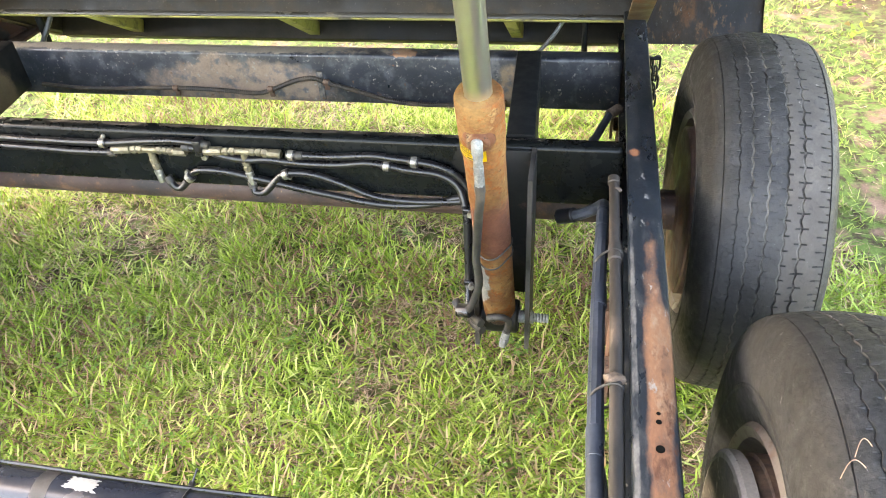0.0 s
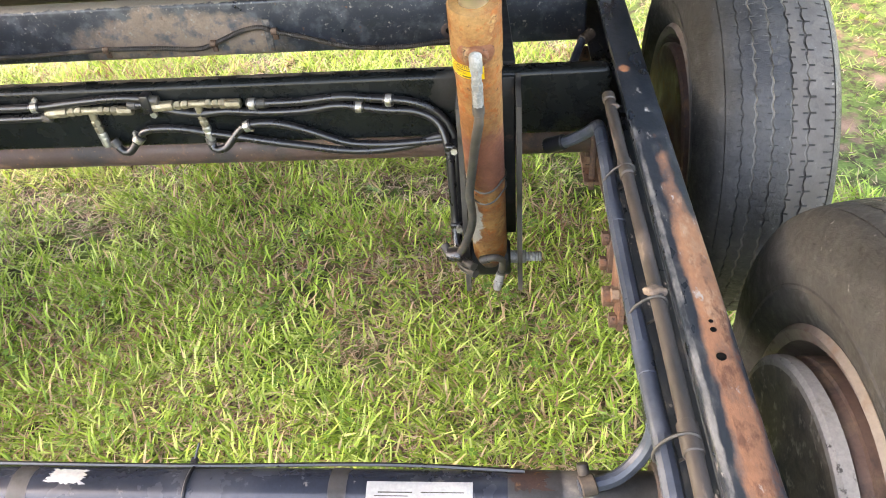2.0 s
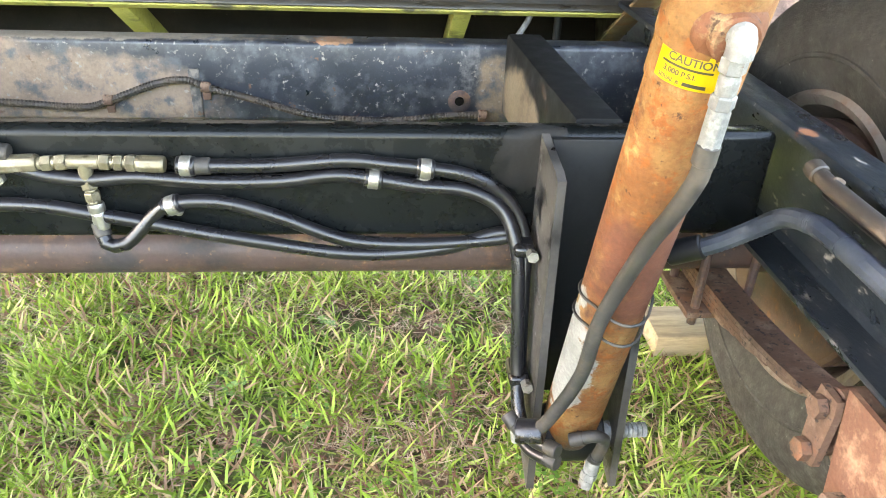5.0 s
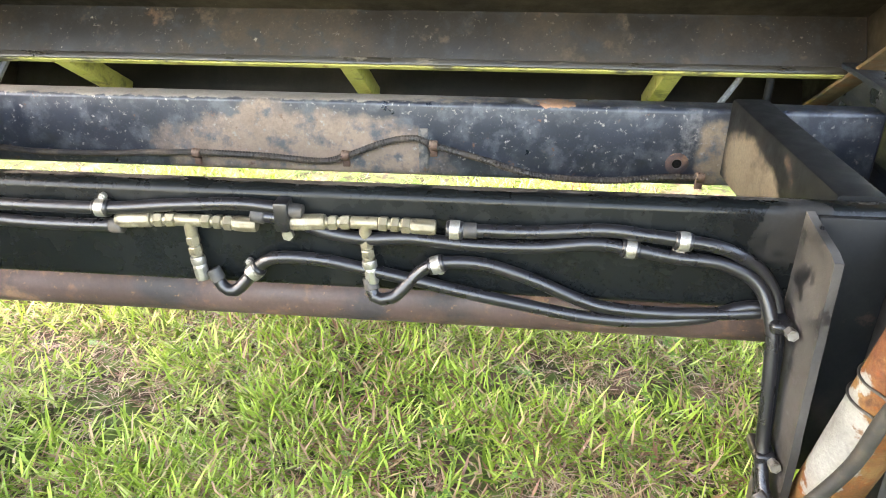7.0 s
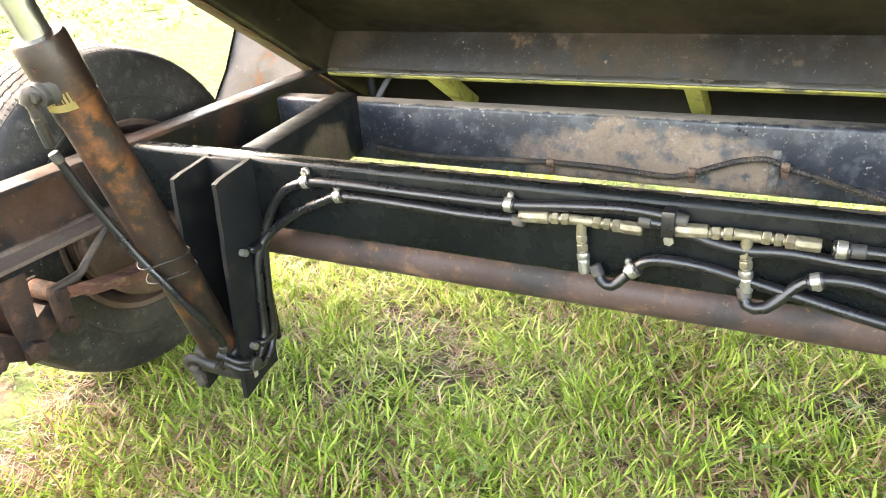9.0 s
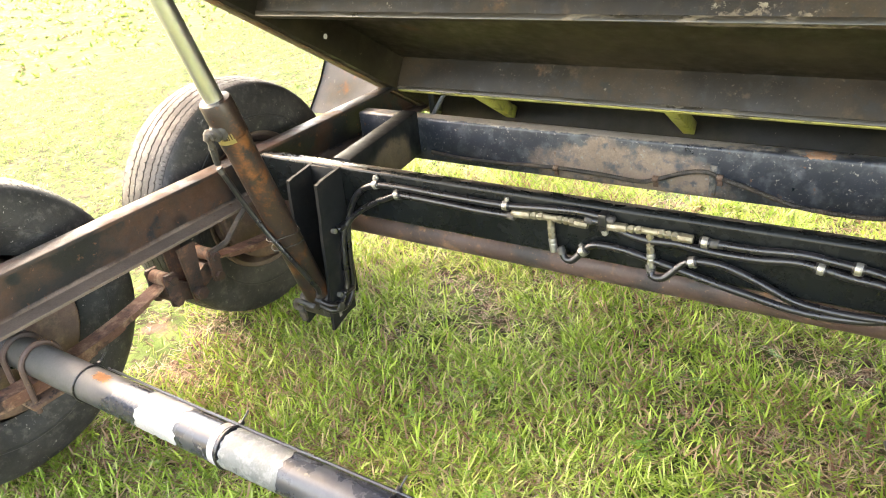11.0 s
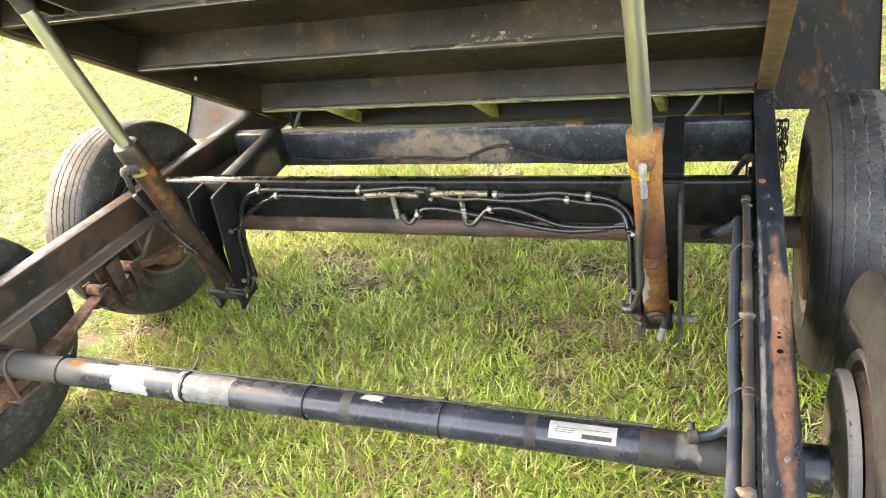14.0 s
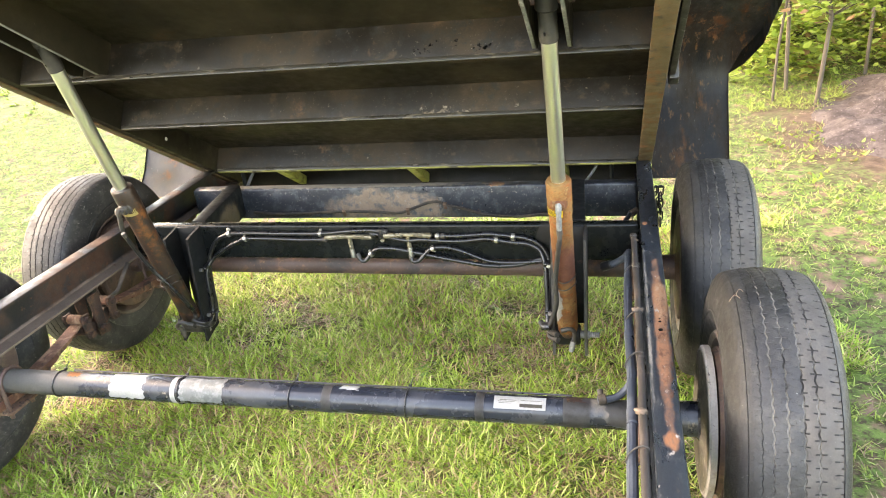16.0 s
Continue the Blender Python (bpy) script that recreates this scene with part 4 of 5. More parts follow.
tee(-0.205, 0.511, -0.29, -0.12, 0.45, "tarnished brass tee joining black hoses")
tee(0.000, 0.517, -0.07, 0.10, 0.45, "tarnished brass tee joining black hoses")
for q_, s, nm in ((topR, 0.0, "orange"), (topL, -0.028, "dark")):
    bend = [q_ - V(0, -0.010, 0), q_ + V(0, -0.004, 0.002), q_ + V(s * 0.5, -0.011, 0.003), q_ + V(s * 0.5, -0.013, -0.002), q_ + V(s * 0.6, -0.0125, -0.010)]
    tagged(part("port_bend", wavy(Tube(spline(bend, 0.003), 0.0088, 14), 0.0008, 110), M_fit if s == 0 else M_pipe, None, "", q_), "lumpy corroded elbow bend on the %s cylinder" % nm, "fitting")
    stack("port_elbow", q_, (s * 2, -0.5, -0.10), [(0.007, 0.0090, 6), (0.008, 0.0078, 16)], M_fit if s == 0 else M_hosedust, "corroded port elbow on the %s cylinder" % nm)
    a_ = q_ + V(s * 0.5, -0.012, 0.004)
    way = V(s, 0.016, -0.11) if s == 0 else onL(0.478, -0.046, 0.040) - a_
    stack("hose_fitting", a_, way, [(0.014, 0.0076, 16), (0.011, 0.0086, 6), (0.014, 0.0070, 16), (0.010, 0.0084, 6), (0.040, 0.0078, 24)], M_fit if s == 0 else M_hosedust, "pale corroded hose fitting on the %s cylinder" % nm)
stack("foot_fitting", atR(0.03) + V(0.019, -0.052, 0.0), (-0.25, -0.2, -1), [(0.014, 0.0085, 16), (0.010, 0.0095, 6), (0.010, 0.008, 16)], M_fit, "pale corroded fitting at the cylinder foot")
stack("foot_fitting", atL(0.03) + V(-0.020, -0.053, 0.0), (0.1, 0.1, -1), [(0.014, 0.0085, 16), (0.010, 0.0095, 6), (0.010, 0.008, 16)], M_hosedust, "dark fitting at the cylinder foot")


def hose_clip(x, z, tilt, bolt, drop=0.016, y=Y1, size=1.0):
    """A cushioned clamp: rubber, zinc band and bolt ear."""
    c = thing("hose_clip", (x, y, z), "cushioned zinc hose clip with a black rubber edge", "clip", "hose clips")
    d = V(math.cos(tilt), 0, math.sin(tilt))
    part("cushion", rod(c.location - d * 0.0095, c.location + d * 0.0095, 0.0102, 20), M_hose, c, "black rubber cushion")
    part("band", rod(c.location - d * 0.0062, c.location + d * 0.0062, 0.0109, 20), M_zinc, c, "zinc band")
    n = V(-d.z, 0, d.x) * (1 if bolt > 0 else -1)
    e = c.location + n * drop + V(0, 0.004, 0)
    b = bmesh.new()
    rod(e + V(0, 0.006, 0), e + V(0, -0.001, 0), 0.0072 * size, 16, b)
    tube(b, [e + V(0, -0.001, 0), e + V(0, -0.005 * size, 0)], 0.0050 * size, 6)
    part("bolt", b, M_zinc, c, "zinc bolt")
    return c


for x, z, t, bo in ((-0.651, 0.521, 0.25, 1), (-0.592, 0.503, 0.25, 1), (-0.308, 0.522, 0.0, 1), (0.101, 0.513, -0.04, -1), (0.293, 0.499, -0.15, 1), (0.348, 0.511, -0.1, -1), (-0.135, 0.448, 0.72, 1), (0.081, 0.468, 0.35, -1)):
    small = x in (-0.308, -0.135, 0.081)
    hose_clip(x, z, t, bo, 0.0115 if small else 0.0145, size=0.6 if small else 1.0)
# wide strap that carries the hose and its bolt
stp = thing("hose_strap", (-0.092, Y1, 0.52), "black painted strap clamp with a zinc bolt", "clip", "hose clips")
part("strap", Box((-0.101, -0.024, 0.505), (-0.084, -0.0005, 0.541), 0.003), M_hose, stp)
part("bolt", hexnut(bmesh.new(), (-0.0925, -0.0005, 0.494), (-0.0925, -0.008, 0.494), 0.007), M_zinc, stp, "zinc bolt head")
# clamps on the mounting plates
for x, y, z in ((0.458, -0.028, 0.430), (0.460, -0.064, 0.280)):
    c = thing("plate_clamp", (x, y, z), "black hose clamp bolted to the mounting plate", "clip", "plate clamps")
    part("strap", Box((x - 0.014, y - 0.026, z - 0.007), (x + 0.0095, y + 0.016, z + 0.007), 0.005, 3), M_hose, c)
    part("bolt", hexnut(bmesh.new(), (x + 0.004, y - 0.026, z), (x + 0.004, y - 0.038, z + 0.002), 0.0065), M_zinc, c, "zinc bolt head")
for x, y, z in ((-0.757, -0.040, 0.405), (-0.757, -0.060, 0.235)):
    c = thing("plate_clamp", (x, y, z), "black hose clamp bolted to the mounting plate", "clip", "plate clamps")
    part("strap", Box((x - 0.0078, y - 0.020, z - 0.007), (x + 0.0115, y + 0.022, z + 0.007), 0.005, 3), M_hose, c)
    part("bolt", hexnut(bmesh.new(), (x - 0.0078, y - 0.027, z), (x + 0.004, y - 0.027, z), 0.0065), M_zinc, c, "zinc bolt head")


def zip_tie(at, f, d, r, slope, lab):
    b = bmesh.new()
    ax = (at(1) - at(0)).normalized()
    ring = [at(d + slope * math.cos(a)) + (f * math.cos(a) * (1.0) + V(1, 0, 0) * math.sin(a)) * (r + 0.016 * max(0.0, math.cos(a)) ** 6) for a in [2 * math.pi * k / 40 for k in range(41)]]
    tube(b, ring, 0.0014, 6, False)
    ob = part("zip_tie", b, M_hosedust, None, "", at(d))
    return tagged(ob, lab, "zip tie", "zip ties")


for d in (0.285, 0.255):
    zip_tie(atR, fR, d, 0.0335, 0.012, "black zip tie round the orange cylinder")
    zip_tie(atL, fL, d - 0.015, 0.0335, 0.012, "black zip tie round the dark cylinder")

# cable along the second cross member
thin = thing("wiring_loom", (-0.785, 0.418, 0.432), "thin black wiring loom along the scuffed cross member", "cable")
part("cable", Tube(spline([(-0.785, 0.418, 0.432), (-0.69, 0.418, 0.424), (-0.576, 0.418, 0.424), (-0.48, 0.4175, 0.429), (-0.388, 0.417, 0.433)], 0.01), 0.0058, 10), M_loomdust, thin, "smooth taped cable")
ridged = spline([(-0.388, 0.417, 0.433), (-0.274, 0.418, 0.430), (-0.168, 0.418, 0.424), (-0.122, 0.417, 0.436), (-0.051, 0.417, 0.463), (-0.004, 0.414, 0.471), (0.028, 0.415, 0.459), (0.098, 0.417, 0.440), (0.200, 0.418, 0.412), (0.320, 0.418, 0.407), (0.408, 0.418, 0.416), (0.470, 0.418, 0.418)], 0.0026)
part("corrugated_sleeve", tube(bmesh.new(), ridged, lambda i: 0.0064 if i % 2 else 0.0054, 8), M_loomdust, thin, "corrugated plastic sleeve")
for x, z in ((-0.390, 0.432), (-0.125, 0.437), (0.026, 0.460), (0.466, 0.419)):
    c = thing("loom_clip", (x, 0.416, z), "rusty tan cable clip on the scuffed cross member", "clip", "loom clips")
    part("band", rod((x - 0.007, 0.416, z), (x + 0.007, 0.416, z - 0.001), 0.0085, 14), M_spring, c)
    part("ear", Box((x - 0.006, 0.4165, z - 0.022), (x + 0.007, 0.4225, z - 0.003), 0.002), M_spring, c)

# ---- wiring and conduit along the blue-black rail ----
def corrugated(name, pts, r, label, base):
    ob = part(name, tube(bmesh.new(), spline(pts, 0.0026), lambda i: r if i % 2 else r * 0.945, 10), M_loom, None, "", base)
    return tagged(ob, label, "cable")


def sleeve(ob, name, a, b_, r, material, label=""):
    """A band of tape or a collar round a cable or pipe, as its part."""
    return part(name, wavy(rod(a, b_, r, 14), 0.0006, 60), material, ob, label)


loom = corrugated("wiring_loom", [(0.632, -0.030, 0.418), (0.650, -0.042, 0.428), (0.672, -0.056, 0.446), (0.694, -0.072, 0.470), (0.7035, -0.098, 0.496), (0.7030, -0.14, 0.514), (0.7015, -0.20, 0.522), (0.6985, -0.40, 0.523), (0.7000, -0.62, 0.523), (0.7035, -0.80, 0.520), (0.7000, -1.2, 0.518), (0.6990, -1.8, 0.518)], 0.0108, "blue-black corrugated split loom along the rail", (0.70, -0.06, 0.5))
branch = corrugated("wiring_loom", [(0.7040, -0.650, 0.512), (0.7110, -0.660, 0.470), (0.7070, -0.668, 0.438), (0.692, -0.679, 0.415), (0.668, -0.690, 0.400), (0.630, -0.699, 0.397)], 0.0092, "black corrugated loom branching down to the axle", (0.70, -0.6, 0.5))
sleeve(branch, "end_clamp", (0.648, -0.6945, 0.3985), (0.631, -0.699, 0.397), 0.0125, M_loomdust, "dusty clamp at the end of the loom")
sleeve(branch, "clamp_ear", (0.637, -0.690, 0.400), (0.634, -0.678, 0.413), 0.0065, M_loomdust)
pipe = tagged(part("conduit", Tube(spline([(0.7170, -0.105, 0.5540), (0.7180, -0.13, 0.5490), (0.7200, -0.3, 0.5470), (0.7220, -0.6, 0.5490), (0.7220, -1.1, 0.5470), (0.7210, -1.9, 0.5470)], 0.03), 0.0085, 12), M_pipe, None, "", (0.7190, -0.05, 0.5470)), "dusty brown conduit beside the loom", "pipe")
tagged(part("conduit", Tube(spline([(0.7270, -0.12, 0.5340), (0.7280, -0.5, 0.5330), (0.7280, -1.9, 0.5330)], 0.05), 0.005, 10), M_hose, None, "", (0.7540, -0.1, 0.5)), "thin black cable beside the conduit", "pipe")
sleeve(loom, "tape_wrap", (0.6260, -0.028, 0.414), (0.6560, -0.046, 0.434), 0.0145, M_hose, "dusty black tape round the loom end")
for y, x in ((-0.345, 0.6993), (-0.60, 0.6998), (-0.90, 0.7025)):
    sleeve(loom, "tape_wrap", (x, y, 0.5228), (x + 0.0005, y - 0.045, 0.5228), 0.0112, M_loom, "black tape wrapped round the loom")
for y, x in ((-0.28, 0.7199), (-0.72, 0.7221)):
    sleeve(pipe, "pipe_coupling", (x, y, 0.5476), (x, y - 0.035, 0.5478), 0.0105, M_pipe)
sleeve(pipe, "pipe_end", (0.7168, -0.101, 0.5545), (0.7172, -0.116, 0.5515), 0.0102, M_pipe)
for y in (-0.30, -0.56, -0.74, -1.05):
    r = bmesh.new()
    tube(r, [(0.7105 + 0.64 * 0.0272 * math.cos(a) - 0.77 * 0.0128 * math.sin(a), y + 0.004 * math.sin(a), 0.5352 + 0.77 * 0.0272 * math.cos(a) + 0.64 * 0.0128 * math.sin(a)) for a in [2 * math.pi * k / 24 for k in range(25)]], 0.0018, 6, False)
    tagged(part("zip_tie", r, M_hosedust, None, "", (0.7110, y, 0.534)), "black zip tie round the loom and conduit", "zip tie", "zip ties")
for y, s in ((-0.548, 0.85), (-0.945, 0.85), (-0.135, 0.55)):
    b = bmesh.new()
    bmesh.ops.create_icosphere(b, subdivisions=3, radius=0.011 * s)
    for v in b.verts:
        v.co = V(v.co.x * 1.3, v.co.y * 0.9, v.co.z * 0.7) * (1 + 0.6 * noise.noise(v.co * 90 + V(y, 0, 0)) + 0.35 * noise.noise(v.co * 220 + V(y, 0, 0)))
    bmesh.ops.translate(b, verts=b.verts, vec=(0.7210, y, 0.554))
    tagged(part("mud_clod", b, M_mud, None, "", (0.7210, y, 0.554), 60), "lump of dried tan mud on the conduit", "mud clod")


# ---- axles ----
AXY, AXZ, AR = (-0.690, 0.105), 0.352, 0.0345
HUB_R, HUB_L = 0.862, 2 * CX - 0.856


def axle(y, material, label, plate_mat):
    c = thing("axle", (CX, y, AXZ), label, "axle", "trailer axles")
    part("axle_tube", rod((HUB_L - 0.02, y, AXZ), (HUB_R + 0.02, y, AXZ), AR, 40), material, c)
    for hx, s in ((HUB_R, 1), (HUB_L, -1)):
        bp = lathe(bmesh.new(), [(-0.006, 0.034), (-0.006, 0.06), (0.0, 0.075), (0.0, 0.128), (-0.003, 0.142), (-0.003, 0.164), (0.001, 0.1695), (0.014, 0.1695), (0.014, 0.155)], (s, 0, 0), (hx, y, AXZ), 56)
        bpo = part("backing_plate", bp, plate_mat if s > 0 else M_drum, c, "dusty brake backing plate" if plate_mat is not M_rust else "rusty brake backing plate")
        part("plate_face", lathe(bmesh.new(), [(-0.0075, 0.036), (-0.0075, 0.058), (-0.0015, 0.076), (-0.0015, 0.130), (-0.004, 0.142), (-0.0042, 0.158)], (s, 0, 0), (hx, y, AXZ), 40), M_drum if s < 0 else M_tan if plate_mat is not M_rust else M_rust, bpo, "mud-caked plate face")
        part("brake_drum", lathe(bmesh.new(), [(0.019, 0.155), (0.019, 0.160), (0.030, 0.163), (0.031, 0.168), (0.055, 0.168), (0.08, 0.15)], (s, 0, 0), (hx, y, AXZ), 48), M_drum, c, "rusty brown brake drum")
        part("spindle_flange", lathe(bmesh.new(), [(-0.055, 0.0345), (-0.05, 0.040), (-0.012, 0.041), (-0.006, 0.05), (-0.006, 0.034)], (s, 0, 0), (hx, y, AXZ), 32), material, c)
    return c


axF = axle(AXY[0], M_axle, "satin black axle tube with stickers and tape", M_plate)
axle(AXY[1], M_rust, "brown rusty axle tube behind the cross member", M_rust)


def axle_wrap(x0, x1, a0, a1, r, name, material, label="", parent=None, ragged_by=0.0):
    """A patch on the front axle tube; angle 0 is up, positive towards the camera's side (-y)."""
    b = bmesh.new()
    nx, na = 14, 20
    rows = []
    for i in range(nx + 1):
        row = []
        for k in range(na + 1):
            x, a = x0 + (x1 - x0) * i / nx, a0 + (a1 - a0) * k / na
            if ragged_by:
                x += ragged_by * noise.noise(V(i * 0.9, k * 0.8, x0 * 50)) * (1 if i in (0, nx) else 0)
                a += 14 * ragged_by * noise.noise(V(i * 0.8, k * 0.9, x0 * 20 + 7)) * (1 if k in (0, na) else 0)
            row.append(b.verts.new((x, AXY[0] - math.sin(a) * r, AXZ + math.cos(a) * r)))
        rows.append(row)
    for A, B in zip(rows, rows[1:]):
        for k in range(na):
            b.faces.new((A[k], A[k + 1], B[k + 1], B[k]))
    bmesh.ops.solidify(b, geom=b.faces[:], thickness=-0.0003)
    return part(name, b, material, parent or axF, label)


R1 = AR + 0.0006
lab = axle_wrap(0.386, 0.510, -0.05, 0.95, R1, "axle_sticker", M_white, "white maker's sticker with small grey print")
for i, (x0, x1, a0, a1) in enumerate([(0.448, 0.502, 0.56, 0.80), (0.400, 0.440, 0.30, 0.34), (0.396, 0.436, 0.42, 0.45), (0.398, 0.430, 0.54, 0.57), (0.450, 0.500, 0.30, 0.33)]):
    axle_wrap(x0, x1, a0, a1, R1 + 0.0005, "print_bar", M_ink, "", lab)
axle_wrap(-0.679, -0.572, -1.6, 1.9, R1, "white_band", M_white, "dirty white band of old label", None, 0.010)
axle_wrap(-0.463, -0.336, -1.8, 1.9, R1, "tape_wrap", M_silver, "crinkled silver tape", None, 0.012)
axle_wrap(-0.491, -0.476, -3.1, 3.1, R1 + 0.0004, "white_band", M_white, "narrow white band")
axle_wrap(-0.010, 0.036, -0.45, 0.15, R1, "paint_chip", M_white, "white paint chip", None, 0.010)
axle_wrap(-0.825, -0.785, -0.25, 0.25, R1, "rust_spot", M_orust, "orange rust spot", None, 0.014)
axle_wrap(0.555, 0.595, -0.8, 0.2, R1, "rust_spot", M_rust, "rusty flaking patch", None, 0.016)
axle_wrap(0.650, 0.735, -1.2, 1.8, R1, "dust_patch", M_tape, "dusty grey patch", None, 0.016)
for x, w_ in ((-0.057, 0.025), (0.340, 0.022), (0.550, 0.062)):
    axle_wrap(x, x + w_, -3.1, 3.1, R1, "tape_band", M_tape, "grey tape band")
for x in (-0.86, -0.469, -0.147, 0.165):
    b = tube(bmesh.new(), [(x + 0.002 * math.cos(a), AXY[0] - (AR + 0.0016) * math.sin(a), AXZ + (AR + 0.0016) * math.cos(a)) for a in [2 * math.pi * k / 40 for k in range(41)]], 0.0021, 6, False)
    box(b, (x - 0.004, AXY[0] + 0.026, AXZ + 0.026), (x + 0.004, AXY[0] + 0.034, AXZ + 0.033), 0.001)
    tube(b, [(x, AXY[0] + 0.03, AXZ + 0.03), (x + 0.006, AXY[0] + 0.045, AXZ + 0.046)], 0.0016, 6)
    tagged(part("zip_tie", b, M_hose, None, "", (x, AXY[0], AXZ)), "black zip tie round the axle tube", "zip tie", "zip ties")
tagged(part("brake_wire", Tube(spline([(-0.83, AXY[0] + 0.028, AXZ + 0.027), (-0.5, AXY[0] + 0.025, AXZ + 0.0285), (-0.16, AXY[0] + 0.026, AXZ + 0.028), (0.15, AXY[0] + 0.024, AXZ + 0.029), (0.4, AXY[0] + 0.030, AXZ + 0.026), (0.57, AXY[0] + 0.018, AXZ + 0.034)], 0.03), 0.0026, 6), M_hose, None, "", (-0.83, AXY[0], AXZ + 0.03)), "thin black brake wire tied along the axle", "cable")

# ---- wheels ----
TR, TW = 0.350, 0.215


def make_wheel(centre, rubber, paint):
    c = thing("wheel", centre, "dusty worn trailer tyre on a chalky rusted steel wheel", "wheel", "trailer wheels")
    g = 0.0022
    prof = [(-0.082, 0.190), (-0.088, 0.200), (-0.104, 0.235), (-0.1058, 0.246), (-0.1080, 0.248), (-0.1082, 0.252), (-0.1065, 0.254), (-0.1075, 0.268), (-0.104, 0.296), (-0.097, 0.317), (-0.0935, 0.326), (-0.086, 0.3355), (-0.0800, 0.3386), (-0.0790, 0.3368), (-0.0780, 0.3392), (-0.074, 0.3405)]
    skirt = len(prof)
    ribs = [(-0.072, -0.0575), (-0.0555, -0.0395), (-0.0362, -0.0155), (-0.0118, 0.0118), (0.0155, 0.0355), (0.0395, 0.072)]
    zone = [("side", 0)] * skirt
    crown = lambda h: TR - 0.18 * h * h / TW * 2
    for j, (a, b_) in enumerate(ribs):
        if j:
            prof.append((a - 0.0005, crown(a) - (g if j > 1 else 0.0016))), zone.append(("floor", j))
        for h, z_ in ((a, "lip_a"), (a + (b_ - a) * 0.30, "mid_a"), (a + (b_ - a) * 0.70, "mid_b"), (b_, "lip_b")):
            prof.append((h, crown(h))), zone.append((z_, j))
        if j < 5:
            prof.append((b_ + 0.0005, crown(b_) - (g if j else 0.0016))), zone.append(("floor", j))
    prof += [(-h, r) for h, r in reversed(prof[:skirt])]
    zone += [("side", 5)] * skirt
    zone[skirt - 1] = ("shoulder", 0)
    zone[-skirt] = ("shoulder", 5)
    steps = (0.0, 0.05, 0.13, 0.5, 0.55, 0.63)
    bare = rubber is M_tyre_r       # the inner shoulder is worn smooth there

    def mod(i, k):
        """Slightly zigzag ribs, with a short slot cut into each lip once a pitch, turn about."""
        s_ = k % 6
        z_, j = zone[i]
        zig = 0.0013 if s_ < 3 else -0.0013
        if z_ == "floor":
            return (zig, 0)
        slot_a, slot_b = s_ == (1 if j % 2 else 4), s_ == (4 if j % 2 else 1)
        deep = -0.0036 if j > 3 or not bare else -0.0016
        if z_ == "lip_a":
            return (zig, 0 if not slot_a or (bare and j < 2) else deep)
        if z_ == "lip_b":
            return (zig, deep if slot_b else 0)
        if z_ == "shoulder" and not (bare and j == 0):
            return (0, -0.0045 if s_ == 1 else -0.0022 if s_ == 4 else 0)
        return (0, 0)

    turns = [(p_ + f_) / 92 for p_ in range(92) for f_ in steps]
    b = lathe(bmesh.new(), prof, (1, 0, 0), centre, len(turns), mod, turns)
    ty = part("tyre", b, rubber, c, "dusty black rubber tyre with worn tread", smooth=28)
    ty.data.materials.append(M_tread if rubber is M_tyre_r else M_groove)
    ty.data.materials.append(M_shoulder if rubber is M_tyre_r else rubber)
    ty.data.materials.append(M_groove)
    spans = len(prof) - 1
    for f in ty.data.polygons:
        (z0, j0), (z1, j1) = zone[f.index % spans], zone[f.index % spans + 1]
        cut = min(math.hypot(*(ty.data.vertices[v].co.yz)) - crown(ty.data.vertices[v].co.x) for v in f.vertices)
        if "side" in (z0, z1) or "shoulder" in (z0, z1):
            f.material_index = 2 if j0 == 5 and z0 != "side" else 0
        elif "floor" in (z0, z1):
            f.material_index = 1 if max(j0, j1) > 1 else 0
        elif cut < -0.0020 and j0 > 2:
            f.material_index = 3
        else:
            f.material_index = 2 if j0 > 3 else 0
    rim = lathe(bmesh.new(), [(-0.088, 0.199), (-0.092, 0.203), (-0.095, 0.200), (-0.090, 0.190), (-0.072, 0.183), (-0.05, 0.172), (0.03, 0.168), (0.05, 0.15), (0.045, 0.06), (0.07, 0.055), (0.07, 0.0)], (1, 0, 0), centre, 56)
    bmesh.ops.solidify(rim, geom=rim.faces[:], thickness=0.003)
    part("rim", rim, paint, c, "chalky rusted steel rim")
    return c


WX = 0.958
w0 = make_wheel((WX + 0.028, AXY[0], AXZ - 0.002), M_tyre_r, M_rim)
w1 = make_wheel((2 * CX - WX - 0.015, AXY[0], AXZ - 0.002), M_tyre, M_rim_l)
copy_thing(w0, pose(0.962, AXY[1], AXZ - 0.002, 40, 0, 0))
copy_thing(w1, pose(2 * CX - WX - 0.015, AXY[1], AXZ - 0.002, 117, 0, 180))


